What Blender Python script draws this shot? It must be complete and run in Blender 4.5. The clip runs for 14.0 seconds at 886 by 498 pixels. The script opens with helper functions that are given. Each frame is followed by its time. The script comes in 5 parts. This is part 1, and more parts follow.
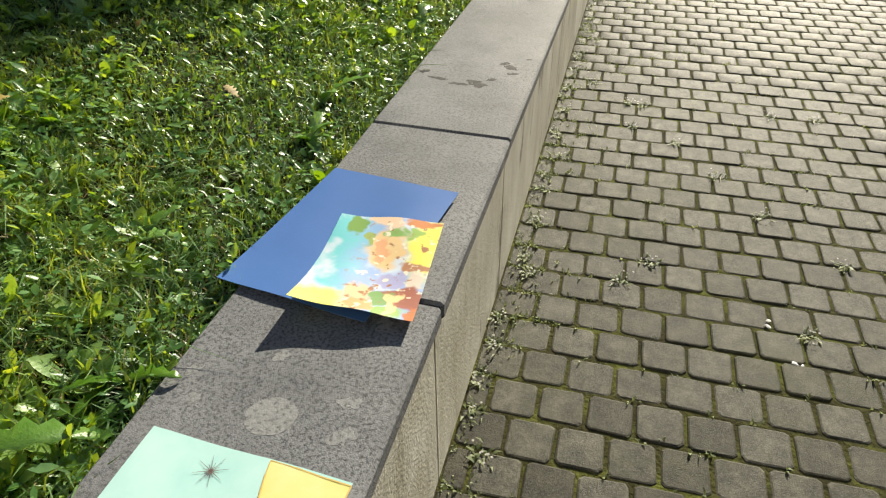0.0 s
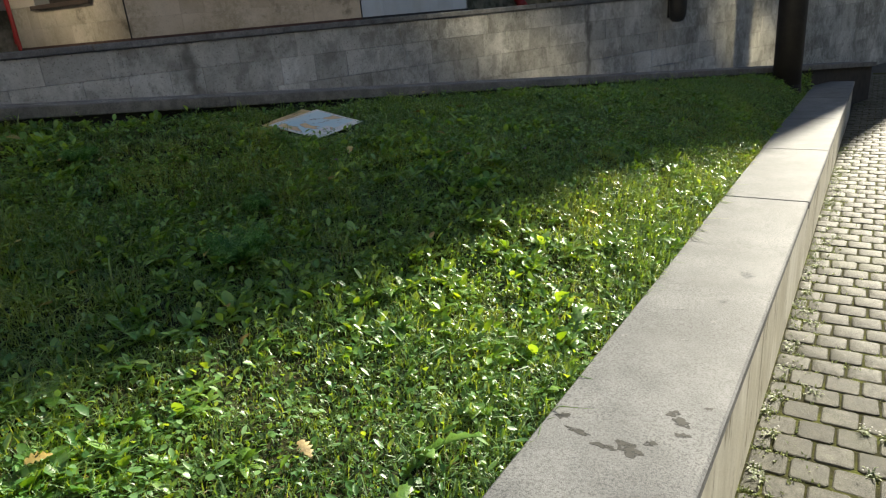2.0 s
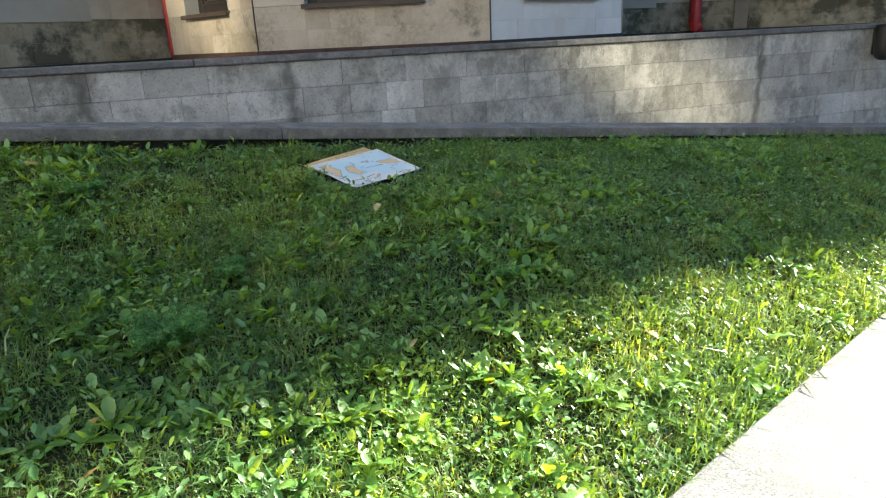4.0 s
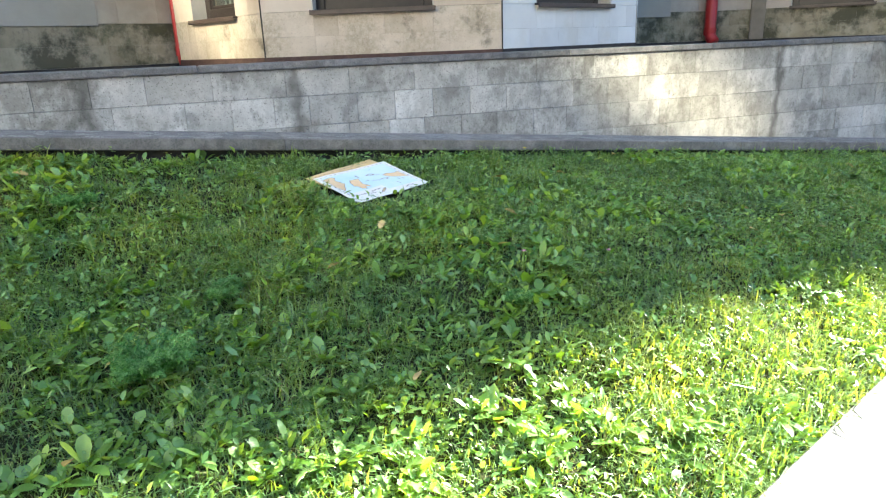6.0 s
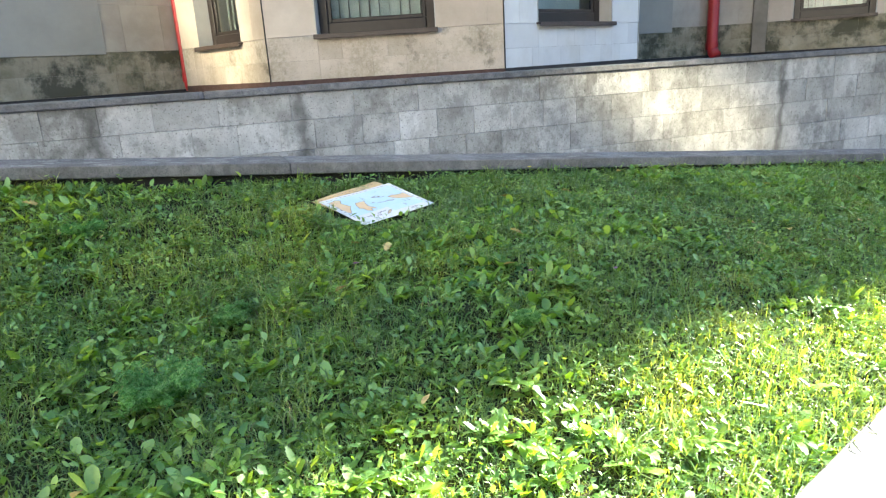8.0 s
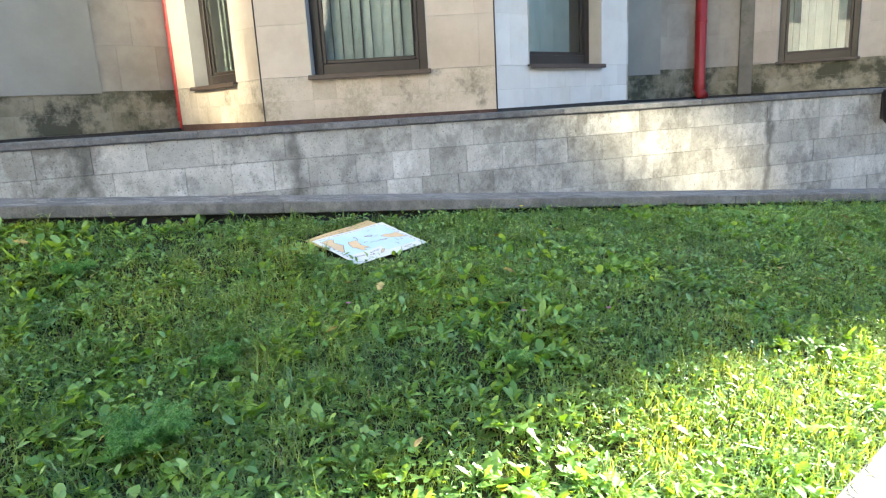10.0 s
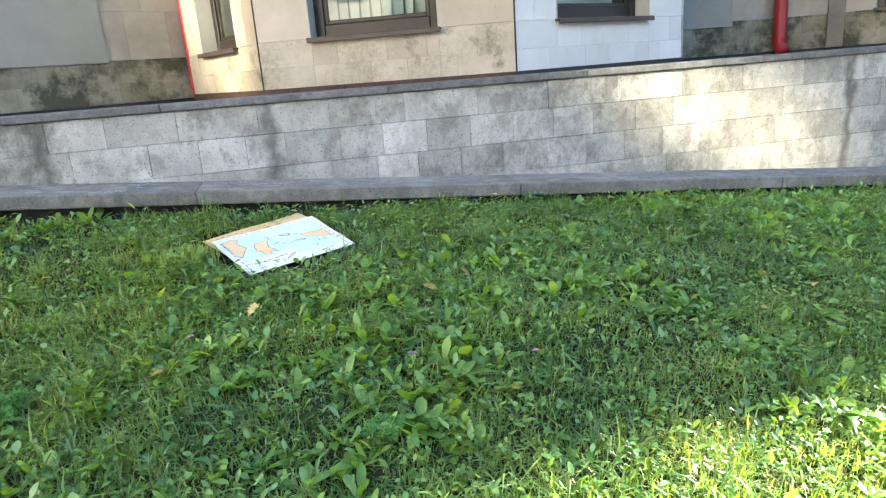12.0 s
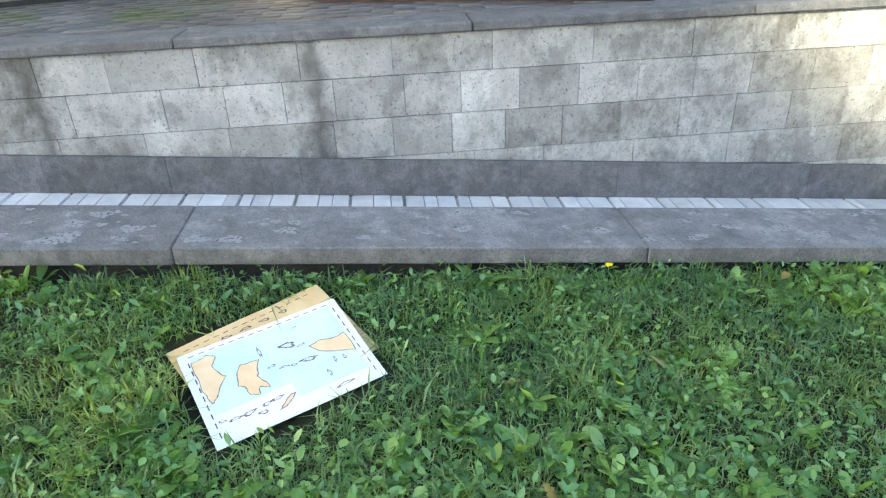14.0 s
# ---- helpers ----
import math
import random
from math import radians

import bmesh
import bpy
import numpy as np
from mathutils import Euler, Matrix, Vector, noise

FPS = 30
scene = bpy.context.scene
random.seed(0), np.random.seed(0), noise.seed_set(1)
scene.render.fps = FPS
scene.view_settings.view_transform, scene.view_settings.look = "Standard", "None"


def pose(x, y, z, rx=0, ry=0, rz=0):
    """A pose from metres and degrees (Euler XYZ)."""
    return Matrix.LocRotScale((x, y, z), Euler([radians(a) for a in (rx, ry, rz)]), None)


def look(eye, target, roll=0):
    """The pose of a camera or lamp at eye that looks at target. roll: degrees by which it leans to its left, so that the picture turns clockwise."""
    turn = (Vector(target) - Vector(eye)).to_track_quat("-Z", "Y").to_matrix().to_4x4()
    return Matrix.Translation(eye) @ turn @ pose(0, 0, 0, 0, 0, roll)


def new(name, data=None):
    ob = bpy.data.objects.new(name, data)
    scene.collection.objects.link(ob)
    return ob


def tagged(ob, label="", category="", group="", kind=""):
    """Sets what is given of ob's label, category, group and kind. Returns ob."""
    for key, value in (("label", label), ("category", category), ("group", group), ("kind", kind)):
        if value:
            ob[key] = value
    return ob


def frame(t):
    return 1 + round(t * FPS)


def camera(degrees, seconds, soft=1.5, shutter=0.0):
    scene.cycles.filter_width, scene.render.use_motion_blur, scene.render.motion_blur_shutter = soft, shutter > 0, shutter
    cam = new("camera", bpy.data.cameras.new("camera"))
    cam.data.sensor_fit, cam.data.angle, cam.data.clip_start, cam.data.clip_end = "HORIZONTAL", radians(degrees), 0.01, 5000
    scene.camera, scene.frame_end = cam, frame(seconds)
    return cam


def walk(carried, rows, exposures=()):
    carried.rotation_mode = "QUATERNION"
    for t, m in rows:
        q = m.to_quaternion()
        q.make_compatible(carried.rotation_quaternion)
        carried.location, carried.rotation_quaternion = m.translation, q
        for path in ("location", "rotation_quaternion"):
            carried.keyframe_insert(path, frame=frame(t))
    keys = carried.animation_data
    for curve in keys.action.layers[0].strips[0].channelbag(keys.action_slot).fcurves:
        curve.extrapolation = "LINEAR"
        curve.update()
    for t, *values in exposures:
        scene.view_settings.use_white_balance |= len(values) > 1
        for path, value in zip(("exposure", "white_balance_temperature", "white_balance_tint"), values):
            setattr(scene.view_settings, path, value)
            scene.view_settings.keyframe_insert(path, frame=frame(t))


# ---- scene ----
cam = camera(68.1, 14.0, soft=1.2)
PATH = [
    (0, (-0.228, 0.855, 1.261), (-0.706, 2.365, 0.04), -1.0),
    (0.5, (-0.212, 0.964, 1.266), (-0.702, 2.456, 0.028), -2.2),
    (1, (-0.165, 1.117, 1.327), (-1.059, 2.561, 0.27), -6.6),
    (1.5, (-0.17, 1.231, 1.367), (-1.245, 2.722, 0.577), -7.2),
    (2, (-0.276, 1.447, 1.39), (-1.379, 2.971, 0.713), -5.2),
    (2.2, (-0.289, 1.539, 1.411), (-1.411, 3.051, 0.738), -4.8),
    (2.5, (-0.274, 1.699, 1.427), (-1.486, 3.148, 0.768), -5.1),
    (3, (-0.197, 1.937, 1.458), (-1.614, 3.208, 0.845), -5.6),
    (5.3, (-0.367, 2.309, 1.432), (-1.851, 3.499, 0.815), -1.9),
    (5.5, (-0.36, 2.305, 1.448), (-1.835, 3.505, 0.828), -1.6),
    (6, (-0.366, 2.303, 1.456), (-1.862, 3.489, 0.861), -2.2),
    (6.5, (-0.366, 2.31, 1.459), (-1.884, 3.482, 0.891), -2.8),
    (7, (-0.365, 2.311, 1.461), (-1.894, 3.479, 0.915), -3.1),
    (9.3, (-0.37, 2.304, 1.472), (-1.88, 3.498, 0.93), -3.7),
    (9.5, (-0.373, 2.306, 1.471), (-1.884, 3.506, 0.946), -3.4),
    (10, (-0.368, 2.309, 1.475), (-1.892, 3.529, 1.041), -3.2),
    (10.5, (-0.338, 2.411, 1.479), (-1.878, 3.622, 1.079), -3.4),
    (11, (-0.38, 2.648, 1.458), (-1.921, 3.862, 1.071), -3.9),
    (11.5, (-0.433, 2.881, 1.45), (-1.986, 4.068, 1.025), -3.9),
    (12, (-0.497, 3.069, 1.458), (-2.148, 4.067, 0.931), -4.4),
    (12.5, (-0.758, 3.207, 1.564), (-2.442, 4.089, 0.943), -4.5),
    (13, (-0.931, 3.316, 1.799), (-2.608, 4.19, 1.15), -1.8),
    (13.5, (-1.072, 3.475, 1.83), (-2.661, 4.377, 1.016), -0.3),
    (14, (-1.363, 3.605, 1.838), (-2.995, 4.29, 0.906), -2.7),
]
EXPOSURES = [(0.0, 0.70, 6550, 8), (1.0, 0.78, 6550, 8), (1.5, 0.90, 6550, 8), (2.0, 1.16, 6500, 7), (3.0, 1.56, 6400, 6), (5.3, 3.36, 6300, 6), (7.0, 3.40, 6300, 6), (9.5, 3.48, 6400, 6), (11.0, 3.54, 6450, 6), (13.0, 3.72, 6350, 5), (14.0, 3.70, 6300, 4)]
walk(cam, [(t, look(eye, target, roll)) for t, eye, target, roll in PATH], EXPOSURES)

# the place's own axes: s runs along the ramp wall, o stands out from it towards the lawn
WX, WY = -4.045, 4.808
DX, DY = 0.320, 0.947


def so(s, o, z=0.0):
    return Vector((WX + DX * s + DY * o, WY + DY * s - DX * o, z))


def kerb_top(s):
    return 1.019 - 0.088 * s


def walk_level(s):
    return 0.589 - 0.089 * s


def plinth_top(s):
    return 0.765 - 0.087 * s


def wall_right(y):
    return -0.500 - 0.0303 * (y - 2.285)


def wall_top(y):
    return 0.485 - 0.020 * (y - 2.285)


WALL_WIDE = 0.37

# ---- world, sun ----
SUN_HEADING, SUN_HEIGHT = 10.0, 27.0
world = bpy.data.worlds.new("world")
scene.world = world
world.use_nodes = True
wn = world.node_tree.nodes
sky = wn.new("ShaderNodeTexSky")
sky.sky_type = "NISHITA"
sky.sun_disc = False
sky.dust_density, sky.ozone_density = 0.6, 2.4
sky.sun_elevation, sky.sun_rotation = radians(SUN_HEIGHT), radians(SUN_HEADING)
world.node_tree.links.new(sky.outputs[0], wn["Background"].inputs[0])
wn["Background"].inputs[1].default_value = 0.056
sun_data = bpy.data.lights.new("sun", "SUN")
sun_data.energy, sun_data.angle, sun_data.color = 5.0, radians(0.6), (1.0, 0.91, 0.74)
sun = new("sun", sun_data)
sh, se = radians(SUN_HEADING), radians(SUN_HEIGHT)
sun.matrix_world = look((math.sin(sh) * 30, math.cos(sh) * 30, 30 * math.tan(se)), (0, 0, 0))



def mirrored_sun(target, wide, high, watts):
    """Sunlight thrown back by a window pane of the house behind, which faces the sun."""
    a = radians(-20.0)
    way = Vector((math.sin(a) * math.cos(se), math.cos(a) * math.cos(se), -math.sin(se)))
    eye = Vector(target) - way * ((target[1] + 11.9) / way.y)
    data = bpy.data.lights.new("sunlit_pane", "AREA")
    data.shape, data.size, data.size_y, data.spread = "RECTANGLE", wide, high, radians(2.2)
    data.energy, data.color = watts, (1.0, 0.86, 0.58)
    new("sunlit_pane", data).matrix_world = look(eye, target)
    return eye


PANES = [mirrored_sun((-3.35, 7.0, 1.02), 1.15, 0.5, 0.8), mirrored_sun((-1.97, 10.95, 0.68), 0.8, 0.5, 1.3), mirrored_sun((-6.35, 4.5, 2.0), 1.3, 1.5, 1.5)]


# ---- materials ----
def mat(name, stops, scale=8.0, detail=6.0, rough=0.8, bump=0.3, bump_scale=60.0, spec=0.4, vary=0.0, island=False,
        stain=None, stain_scale=1.5, stain_amount=0.5, metal=0.0, speck=None, translucent=None, stretch=None, streaks=(), stain_edge=(0.50, 0.66), ragged=None, grime=None, pits=0.0):
    """Procedural surface: a noise ramp between the stops, an optional fleck, stain and per-piece variation, and fine relief."""
    m = bpy.data.materials.new(name)
    m.use_nodes = True
    nt = m.node_tree
    n, link = nt.nodes, nt.links.new
    bsdf = n["Principled BSDF"]
    geo = n.new("ShaderNodeNewGeometry")
    where = geo.outputs["Position"]
    if stretch:
        mp = n.new("ShaderNodeMapping")
        mp.inputs["Scale"].default_value = stretch
        link(where, mp.inputs["Vector"])
        where = mp.outputs[0]
    noi = n.new("ShaderNodeTexNoise")
    noi.inputs["Scale"].default_value, noi.inputs["Detail"].default_value = scale, detail
    noi.inputs["Roughness"].default_value = 0.65
    link(where, noi.inputs["Vector"])
    ramp = n.new("ShaderNodeValToRGB")
    el = ramp.color_ramp.elements
    el[0].position, el[1].position = 0.3, 0.7
    el[0].color, el[1].color = (*stops[0], 1), (*stops[-1], 1)
    for i, c in enumerate(stops[1:-1]):
        e = el.new(0.3 + 0.4 * (i + 1) / (len(stops) - 1))
        e.color = (*c, 1)
    link(noi.outputs["Fac"], ramp.inputs["Fac"])
    col = ramp.outputs["Color"]

    def mixed(kind, fac, a, b):
        mx = n.new("ShaderNodeMix")
        mx.data_type, mx.blend_type = "RGBA", kind
        for sock, v in ((mx.inputs["Factor"], fac), (mx.inputs["A"], a), (mx.inputs["B"], b)):
            if isinstance(v, float):
                sock.default_value = v
            elif isinstance(v, tuple):
                sock.default_value = (*v, 1)
            else:
                link(v, sock)
        return mx.outputs["Result"]

    def ranged(v, a, b, c, d):
        r = n.new("ShaderNodeMapRange")
        link(v, r.inputs["Value"])
        for k, x in zip(("From Min", "From Max", "To Min", "To Max"), (a, b, c, d)):
            r.inputs[k].default_value = x
        return r.outputs[0]

    if speck:
        colour, size, amount = speck
        sp = n.new("ShaderNodeTexNoise")
        sp.inputs["Scale"].default_value, sp.inputs["Detail"].default_value, sp.inputs["Roughness"].default_value = size, 6.0, 0.75
        link(geo.outputs["Position"], sp.inputs["Vector"])
        col = mixed("MIX", ranged(sp.outputs["Fac"], 0.47, 0.60, 0.0, amount), col, colour)
    if stain:
        st = n.new("ShaderNodeTexNoise")
        st.inputs["Scale"].default_value, st.inputs["Detail"].default_value = stain_scale, 8.0
        st.inputs["Roughness"].default_value = 0.7
        link(where, st.inputs["Vector"])
        col = mixed("MIX", ranged(st.outputs["Fac"], stain_edge[0], stain_edge[1], 0.0, stain_amount), col, stain)
    if grime:
        # broad dirt, broken up by a finer cloud
        colour, size, amount = grime
        big, fin = n.new("ShaderNodeTexNoise"), n.new("ShaderNodeTexNoise")
        big.inputs["Scale"].default_value, big.inputs["Detail"].default_value = size, 4.0
        fin.inputs["Scale"].default_value, fin.inputs["Detail"].default_value, fin.inputs["Roughness"].default_value = size * 13, 9.0, 0.75
        link(geo.outputs["Position"], big.inputs["Vector"])
        link(where, fin.inputs["Vector"])
        both = n.new("ShaderNodeMath")
        both.operation = "MULTIPLY"
        link(ranged(big.outputs["Fac"], 0.40, 0.62, 0.0, 1.0), both.inputs[0])
        link(ranged(fin.outputs["Fac"], 0.40, 0.60, 0.15, 1.0), both.inputs[1])
        col = mixed("MIX", ranged(both.outputs[0], 0.0, 1.0, 0.0, amount), col, colour)
    if pits:
        pt = n.new("ShaderNodeTexNoise")
        pt.inputs["Scale"].default_value, pt.inputs["Detail"].default_value, pt.inputs["Roughness"].default_value = 85.0, 4.0, 0.7
        link(geo.outputs["Position"], pt.inputs["Vector"])
        col = mixed("MIX", ranged(pt.outputs["Fac"], 0.58, 0.66, 0.0, pits), col, (0.07, 0.068, 0.06))
    for at_s, half in streaks:
        # a dark run-off streak down the wall at one place along it
        dot = n.new("ShaderNodeVectorMath")
        dot.operation = "DOT_PRODUCT"
        link(geo.outputs["Position"], dot.inputs[0])
        dot.inputs[1].default_value = (DX, DY, 0)
        wob = n.new("ShaderNodeTexNoise")
        wob.inputs["Scale"].default_value, wob.inputs["Detail"].default_value = 9.0, 6.0
        link(geo.outputs["Position"], wob.inputs["Vector"])
        mad = n.new("ShaderNodeMath")
        mad.operation = "MULTIPLY_ADD"
        link(wob.outputs["Fac"], mad.inputs[0])
        mad.inputs[1].default_value = 0.16
        link(dot.outputs["Value"], mad.inputs[2])
        off = n.new("ShaderNodeMath")
        off.operation = "SUBTRACT"
        link(mad.outputs[0], off.inputs[0])
        off.inputs[1].default_value = at_s + WX * DX + WY * DY + 0.08
        mag = n.new("ShaderNodeMath")
        mag.operation = "ABSOLUTE"
        link(off.outputs[0], mag.inputs[0])
        col = mixed("MIX", ranged(mag.outputs[0], half * 0.1, half, 0.72, 0.0), col, (0.10, 0.097, 0.085))
    if vary:
        if island:
            v = geo.outputs["Random Per Island"]
        else:
            v = n.new("ShaderNodeObjectInfo").outputs["Random"]
        hsv = n.new("ShaderNodeHueSaturation")
        link(ranged(v, 0, 1, 1 - vary, 1 + vary), hsv.inputs["Value"])
        link(ranged(v, 0, 1, 1 + 0.4 * vary, 1 - 0.6 * vary), hsv.inputs["Saturation"])
        link(col, hsv.inputs["Color"])
        col = hsv.outputs["Color"]
    link(col, bsdf.inputs["Base Color"])
    bsdf.inputs["Roughness"].default_value = rough
    bsdf.inputs["Metallic"].default_value = metal
    bsdf.inputs["Specular IOR Level"].default_value = spec
    if bump:
        bn = n.new("ShaderNodeTexNoise")
        bn.inputs["Scale"].default_value, bn.inputs["Detail"].default_value = bump_scale, 5.0
        link(geo.outputs["Position"], bn.inputs["Vector"])
        bp = n.new("ShaderNodeBump")
        bp.inputs["Strength"].default_value, bp.inputs["Distance"].default_value = bump, 0.01
        link(bn.outputs["Fac"], bp.inputs["Height"])
        link(bp.outputs[0], bsdf.inputs["Normal"])
        link(ranged(bn.outputs["Fac"], 0.3, 0.7, rough - 0.08, min(1.0, rough + 0.08)), bsdf.inputs["Roughness"])
    if translucent:
        tr = n.new("ShaderNodeBsdfTranslucent")
        link(mixed("MULTIPLY", 1.0, col, translucent), tr.inputs["Color"])
        add = n.new("ShaderNodeAddShader")
        link(bsdf.outputs[0], add.inputs[0])
        link(tr.outputs[0], add.inputs[1])
        link(add.outputs[0], n["Material Output"].inputs["Surface"])
    if ragged:
        # worn through in spots, so that the stone below shows
        rg = n.new("ShaderNodeTexNoise")
        rg.inputs["Scale"].default_value, rg.inputs["Detail"].default_value = ragged, 5.0
        link(geo.outputs["Position"], rg.inputs["Vector"])
        bare = n.new("ShaderNodeBsdfTransparent")
        blend = n.new("ShaderNodeMixShader")
        link(ranged(rg.outputs["Fac"], 0.30, 0.50, 0.28, 0.85), blend.inputs[0])
        link(bare.outputs[0], blend.inputs[1])
        link(bsdf.outputs[0], blend.inputs[2])
        link(blend.outputs[0], n["Material Output"].inputs["Surface"])
    return m


M_GRANITE = mat("grey_granite", [(0.122, 0.127, 0.135), (0.182, 0.188, 0.198), (0.25, 0.255, 0.264)], 4, 9, 0.62, 0.2, 420, 0.45,
                speck=((0.030, 0.032, 0.036), 190, 0.85), vary=0.10, stain=(0.29, 0.292, 0.295), stain_scale=2.2, stain_amount=0.3, grime=((0.10, 0.10, 0.10), 2.6, 0.3), pits=0.2)
M_GRANITE_DARK = mat("weathered_granite", [(0.120, 0.120, 0.122), (0.190, 0.190, 0.192), (0.265, 0.263, 0.262)], 9, 10, 0.8, 0.45, 200, 0.35,
                     speck=((0.06, 0.06, 0.06), 150, 0.5), vary=0.12, stain=(0.36, 0.355, 0.345), stain_scale=13, stain_amount=0.4, grime=((0.09, 0.085, 0.075), 2.4, 0.5), pits=0.4)
M_RENDER = mat("weathered_concrete", [(0.42, 0.395, 0.32), (0.60, 0.575, 0.49), (0.76, 0.74, 0.67)], 4, 12, 0.9, 0.3, 160, 0.25,
               stain=(0.13, 0.115, 0.075), stain_scale=5, stain_amount=0.85, stain_edge=(0.55, 0.63), stretch=(1, 1, 0.30), grime=((0.36, 0.32, 0.21), 1.8, 0.5), pits=0.18)
M_STONE = mat("limestone", [(0.36, 0.357, 0.335), (0.50, 0.493, 0.462), (0.64, 0.632, 0.60)], 4, 14, 0.85, 0.25, 160, 0.25,
              vary=0.20, stain=(0.21, 0.205, 0.185), stain_scale=5.5, stain_amount=0.6, stain_edge=(0.50, 0.60), stretch=(1, 1, 0.8), speck=((0.24, 0.235, 0.21), 38, 0.22),
              streaks=((-0.60, 0.075), (-1.78, 0.07), (-3.0, 0.06), (3.35, 0.055)), grime=((0.17, 0.165, 0.145), 1.5, 0.72), pits=0.75)
M_MORTAR = mat("grey_mortar", [(0.24, 0.232, 0.21), (0.38, 0.37, 0.335)], 20, 6, 0.95, 0.4, 150, 0.1)
M_FACADE = mat("beige_limestone_facing", [(0.45, 0.385, 0.315), (0.52, 0.455, 0.385), (0.57, 0.505, 0.435)], 2.5, 8, 0.75, 0.12, 140, 0.3, vary=0.075,
               stain=(0.37, 0.315, 0.26), stain_scale=1.7, stain_amount=0.35)
M_FACADE_SPOT = mat("spotted_limestone_facing", [(0.43, 0.37, 0.30), (0.50, 0.44, 0.37), (0.56, 0.50, 0.43)], 3.5, 8, 0.8, 0.2, 140, 0.3, vary=0.12,
                    stain=(0.13, 0.12, 0.09), stain_scale=2.8, stain_amount=0.75, stain_edge=(0.57, 0.66), pits=0.3, grime=((0.20, 0.175, 0.11), 2.0, 0.55))
# paler copy of the beige facing: sky light on bay face 4, in the colour
M_FACADE_SKYLIT = mat("skylit_limestone_facing", [(0.64, 0.635, 0.615), (0.71, 0.705, 0.68), (0.76, 0.75, 0.72)], 2.5, 8, 0.7, 0.12, 140, 0.3, vary=0.08,
                     stain=(0.60, 0.57, 0.50), stain_scale=2.2, stain_amount=0.5)
M_FACADE_OLD = mat("dull_limestone_facing", [(0.31, 0.275, 0.225), (0.38, 0.34, 0.285), (0.44, 0.40, 0.335)], 2.5, 8, 0.8, 0.15, 140, 0.3, vary=0.09,
                   stain=(0.26, 0.225, 0.16), stain_scale=1.7, stain_amount=0.5)
M_FACADE_LOW = mat("mossy_limestone_facing", [(0.24, 0.215, 0.155), (0.33, 0.295, 0.22), (0.42, 0.38, 0.30)], 3.5, 8, 0.85, 0.25, 140, 0.25, vary=0.13,
                   stain=(0.05, 0.053, 0.036), stain_scale=2.2, stain_amount=0.9, stain_edge=(0.47, 0.58), grime=((0.13, 0.125, 0.06), 1.4, 0.6))
M_FACE_JOINT = mat("pale_facing_mortar", [(0.30, 0.27, 0.225), (0.38, 0.34, 0.29)], 20, 6, 0.95, 0.3, 150, 0.1)
# stone with the shade of a return face put into its brown
M_RETURN_SHADE = mat("return_shade_stone", [(0.17, 0.15, 0.12), (0.22, 0.195, 0.155), (0.27, 0.24, 0.20)], 3, 8, 0.85, 0.2, 140, 0.25, stain=(0.08, 0.085, 0.045), stain_scale=2.4, stain_amount=0.7)
# bitumen black, which also paints the shade below the kerb slabs
M_BITUMEN_SHADE = mat("damp_course_and_gap_shade", [(0.03, 0.03, 0.03), (0.06, 0.055, 0.05)], 12, 5, 0.8, 0.3, 80, 0.3)
M_RUST = mat("rusty_flashing", [(0.055, 0.032, 0.028), (0.10, 0.062, 0.052)], 12, 5, 0.7, 0.3, 80, 0.3)
M_TILE = mat("pale_walkway_tile", [(0.50, 0.50, 0.49), (0.62, 0.62, 0.61), (0.70, 0.70, 0.69)], 9, 6, 0.45, 0.15, 120, 0.5, vary=0.12)
M_SETT = mat("concrete_sett", [(0.021, 0.0202, 0.0122), (0.053, 0.0502, 0.032), (0.108, 0.102, 0.070)], 19, 12, 0.58, 0.3, 420, 0.25, vary=0.32,
             speck=((0.24, 0.23, 0.20), 170, 0.22), stain=(0.060, 0.066, 0.020), stain_scale=1.3, stain_amount=0.6, pits=0.5)
M_SETT_ALL = mat("concrete_sett_field", [(0.021, 0.0202, 0.0122), (0.053, 0.0502, 0.032), (0.108, 0.102, 0.070)], 19, 12, 0.58, 0.3, 420, 0.25, vary=0.32, island=True,
             speck=((0.24, 0.23, 0.20), 170, 0.22), stain=(0.060, 0.066, 0.020), stain_scale=1.3, stain_amount=0.6, pits=0.5)
M_TERRACE = mat("wet_terrace_brick", [(0.10, 0.10, 0.10), (0.165, 0.163, 0.16), (0.24, 0.232, 0.225)], 3, 9, 0.38, 0.25, 200, 0.5, vary=0.16, island=True,
                stain=(0.085, 0.12, 0.03), stain_scale=0.9, stain_amount=0.75, stain_edge=(0.56, 0.62), grime=((0.06, 0.055, 0.05), 0.8, 0.7))
M_JOINT = mat("mossy_joint_soil", [(0.028, 0.024, 0.014), (0.058, 0.058, 0.020), (0.13, 0.145, 0.03)], 9, 8, 0.95, 0.7, 90, 0.1)
M_SOIL = mat("dark_soil", [(0.026, 0.024, 0.013), (0.042, 0.046, 0.020), (0.052, 0.068, 0.026)], 6, 8, 0.95, 0.8, 60, 0.1)
M_ASPHALT = mat("grey_ground", [(0.06, 0.058, 0.052), (0.10, 0.097, 0.09)], 3, 8, 0.9, 0.5, 120, 0.3)
M_GRASS = mat("grass_blade", [(0.046, 0.112, 0.046), (0.080, 0.152, 0.055), (0.150, 0.214, 0.066)], 2.6, 6, 0.38, 0, 60, 0.44, vary=0.38, island=True,
              translucent=(2.0, 1.42, 0.18))
M_STRAW = mat("dry_grass", [(0.15, 0.115, 0.055), (0.25, 0.20, 0.11)], 6, 4, 0.7, 0, 60, 0.3, vary=0.35, island=True, translucent=(0.5, 0.45, 0.3))
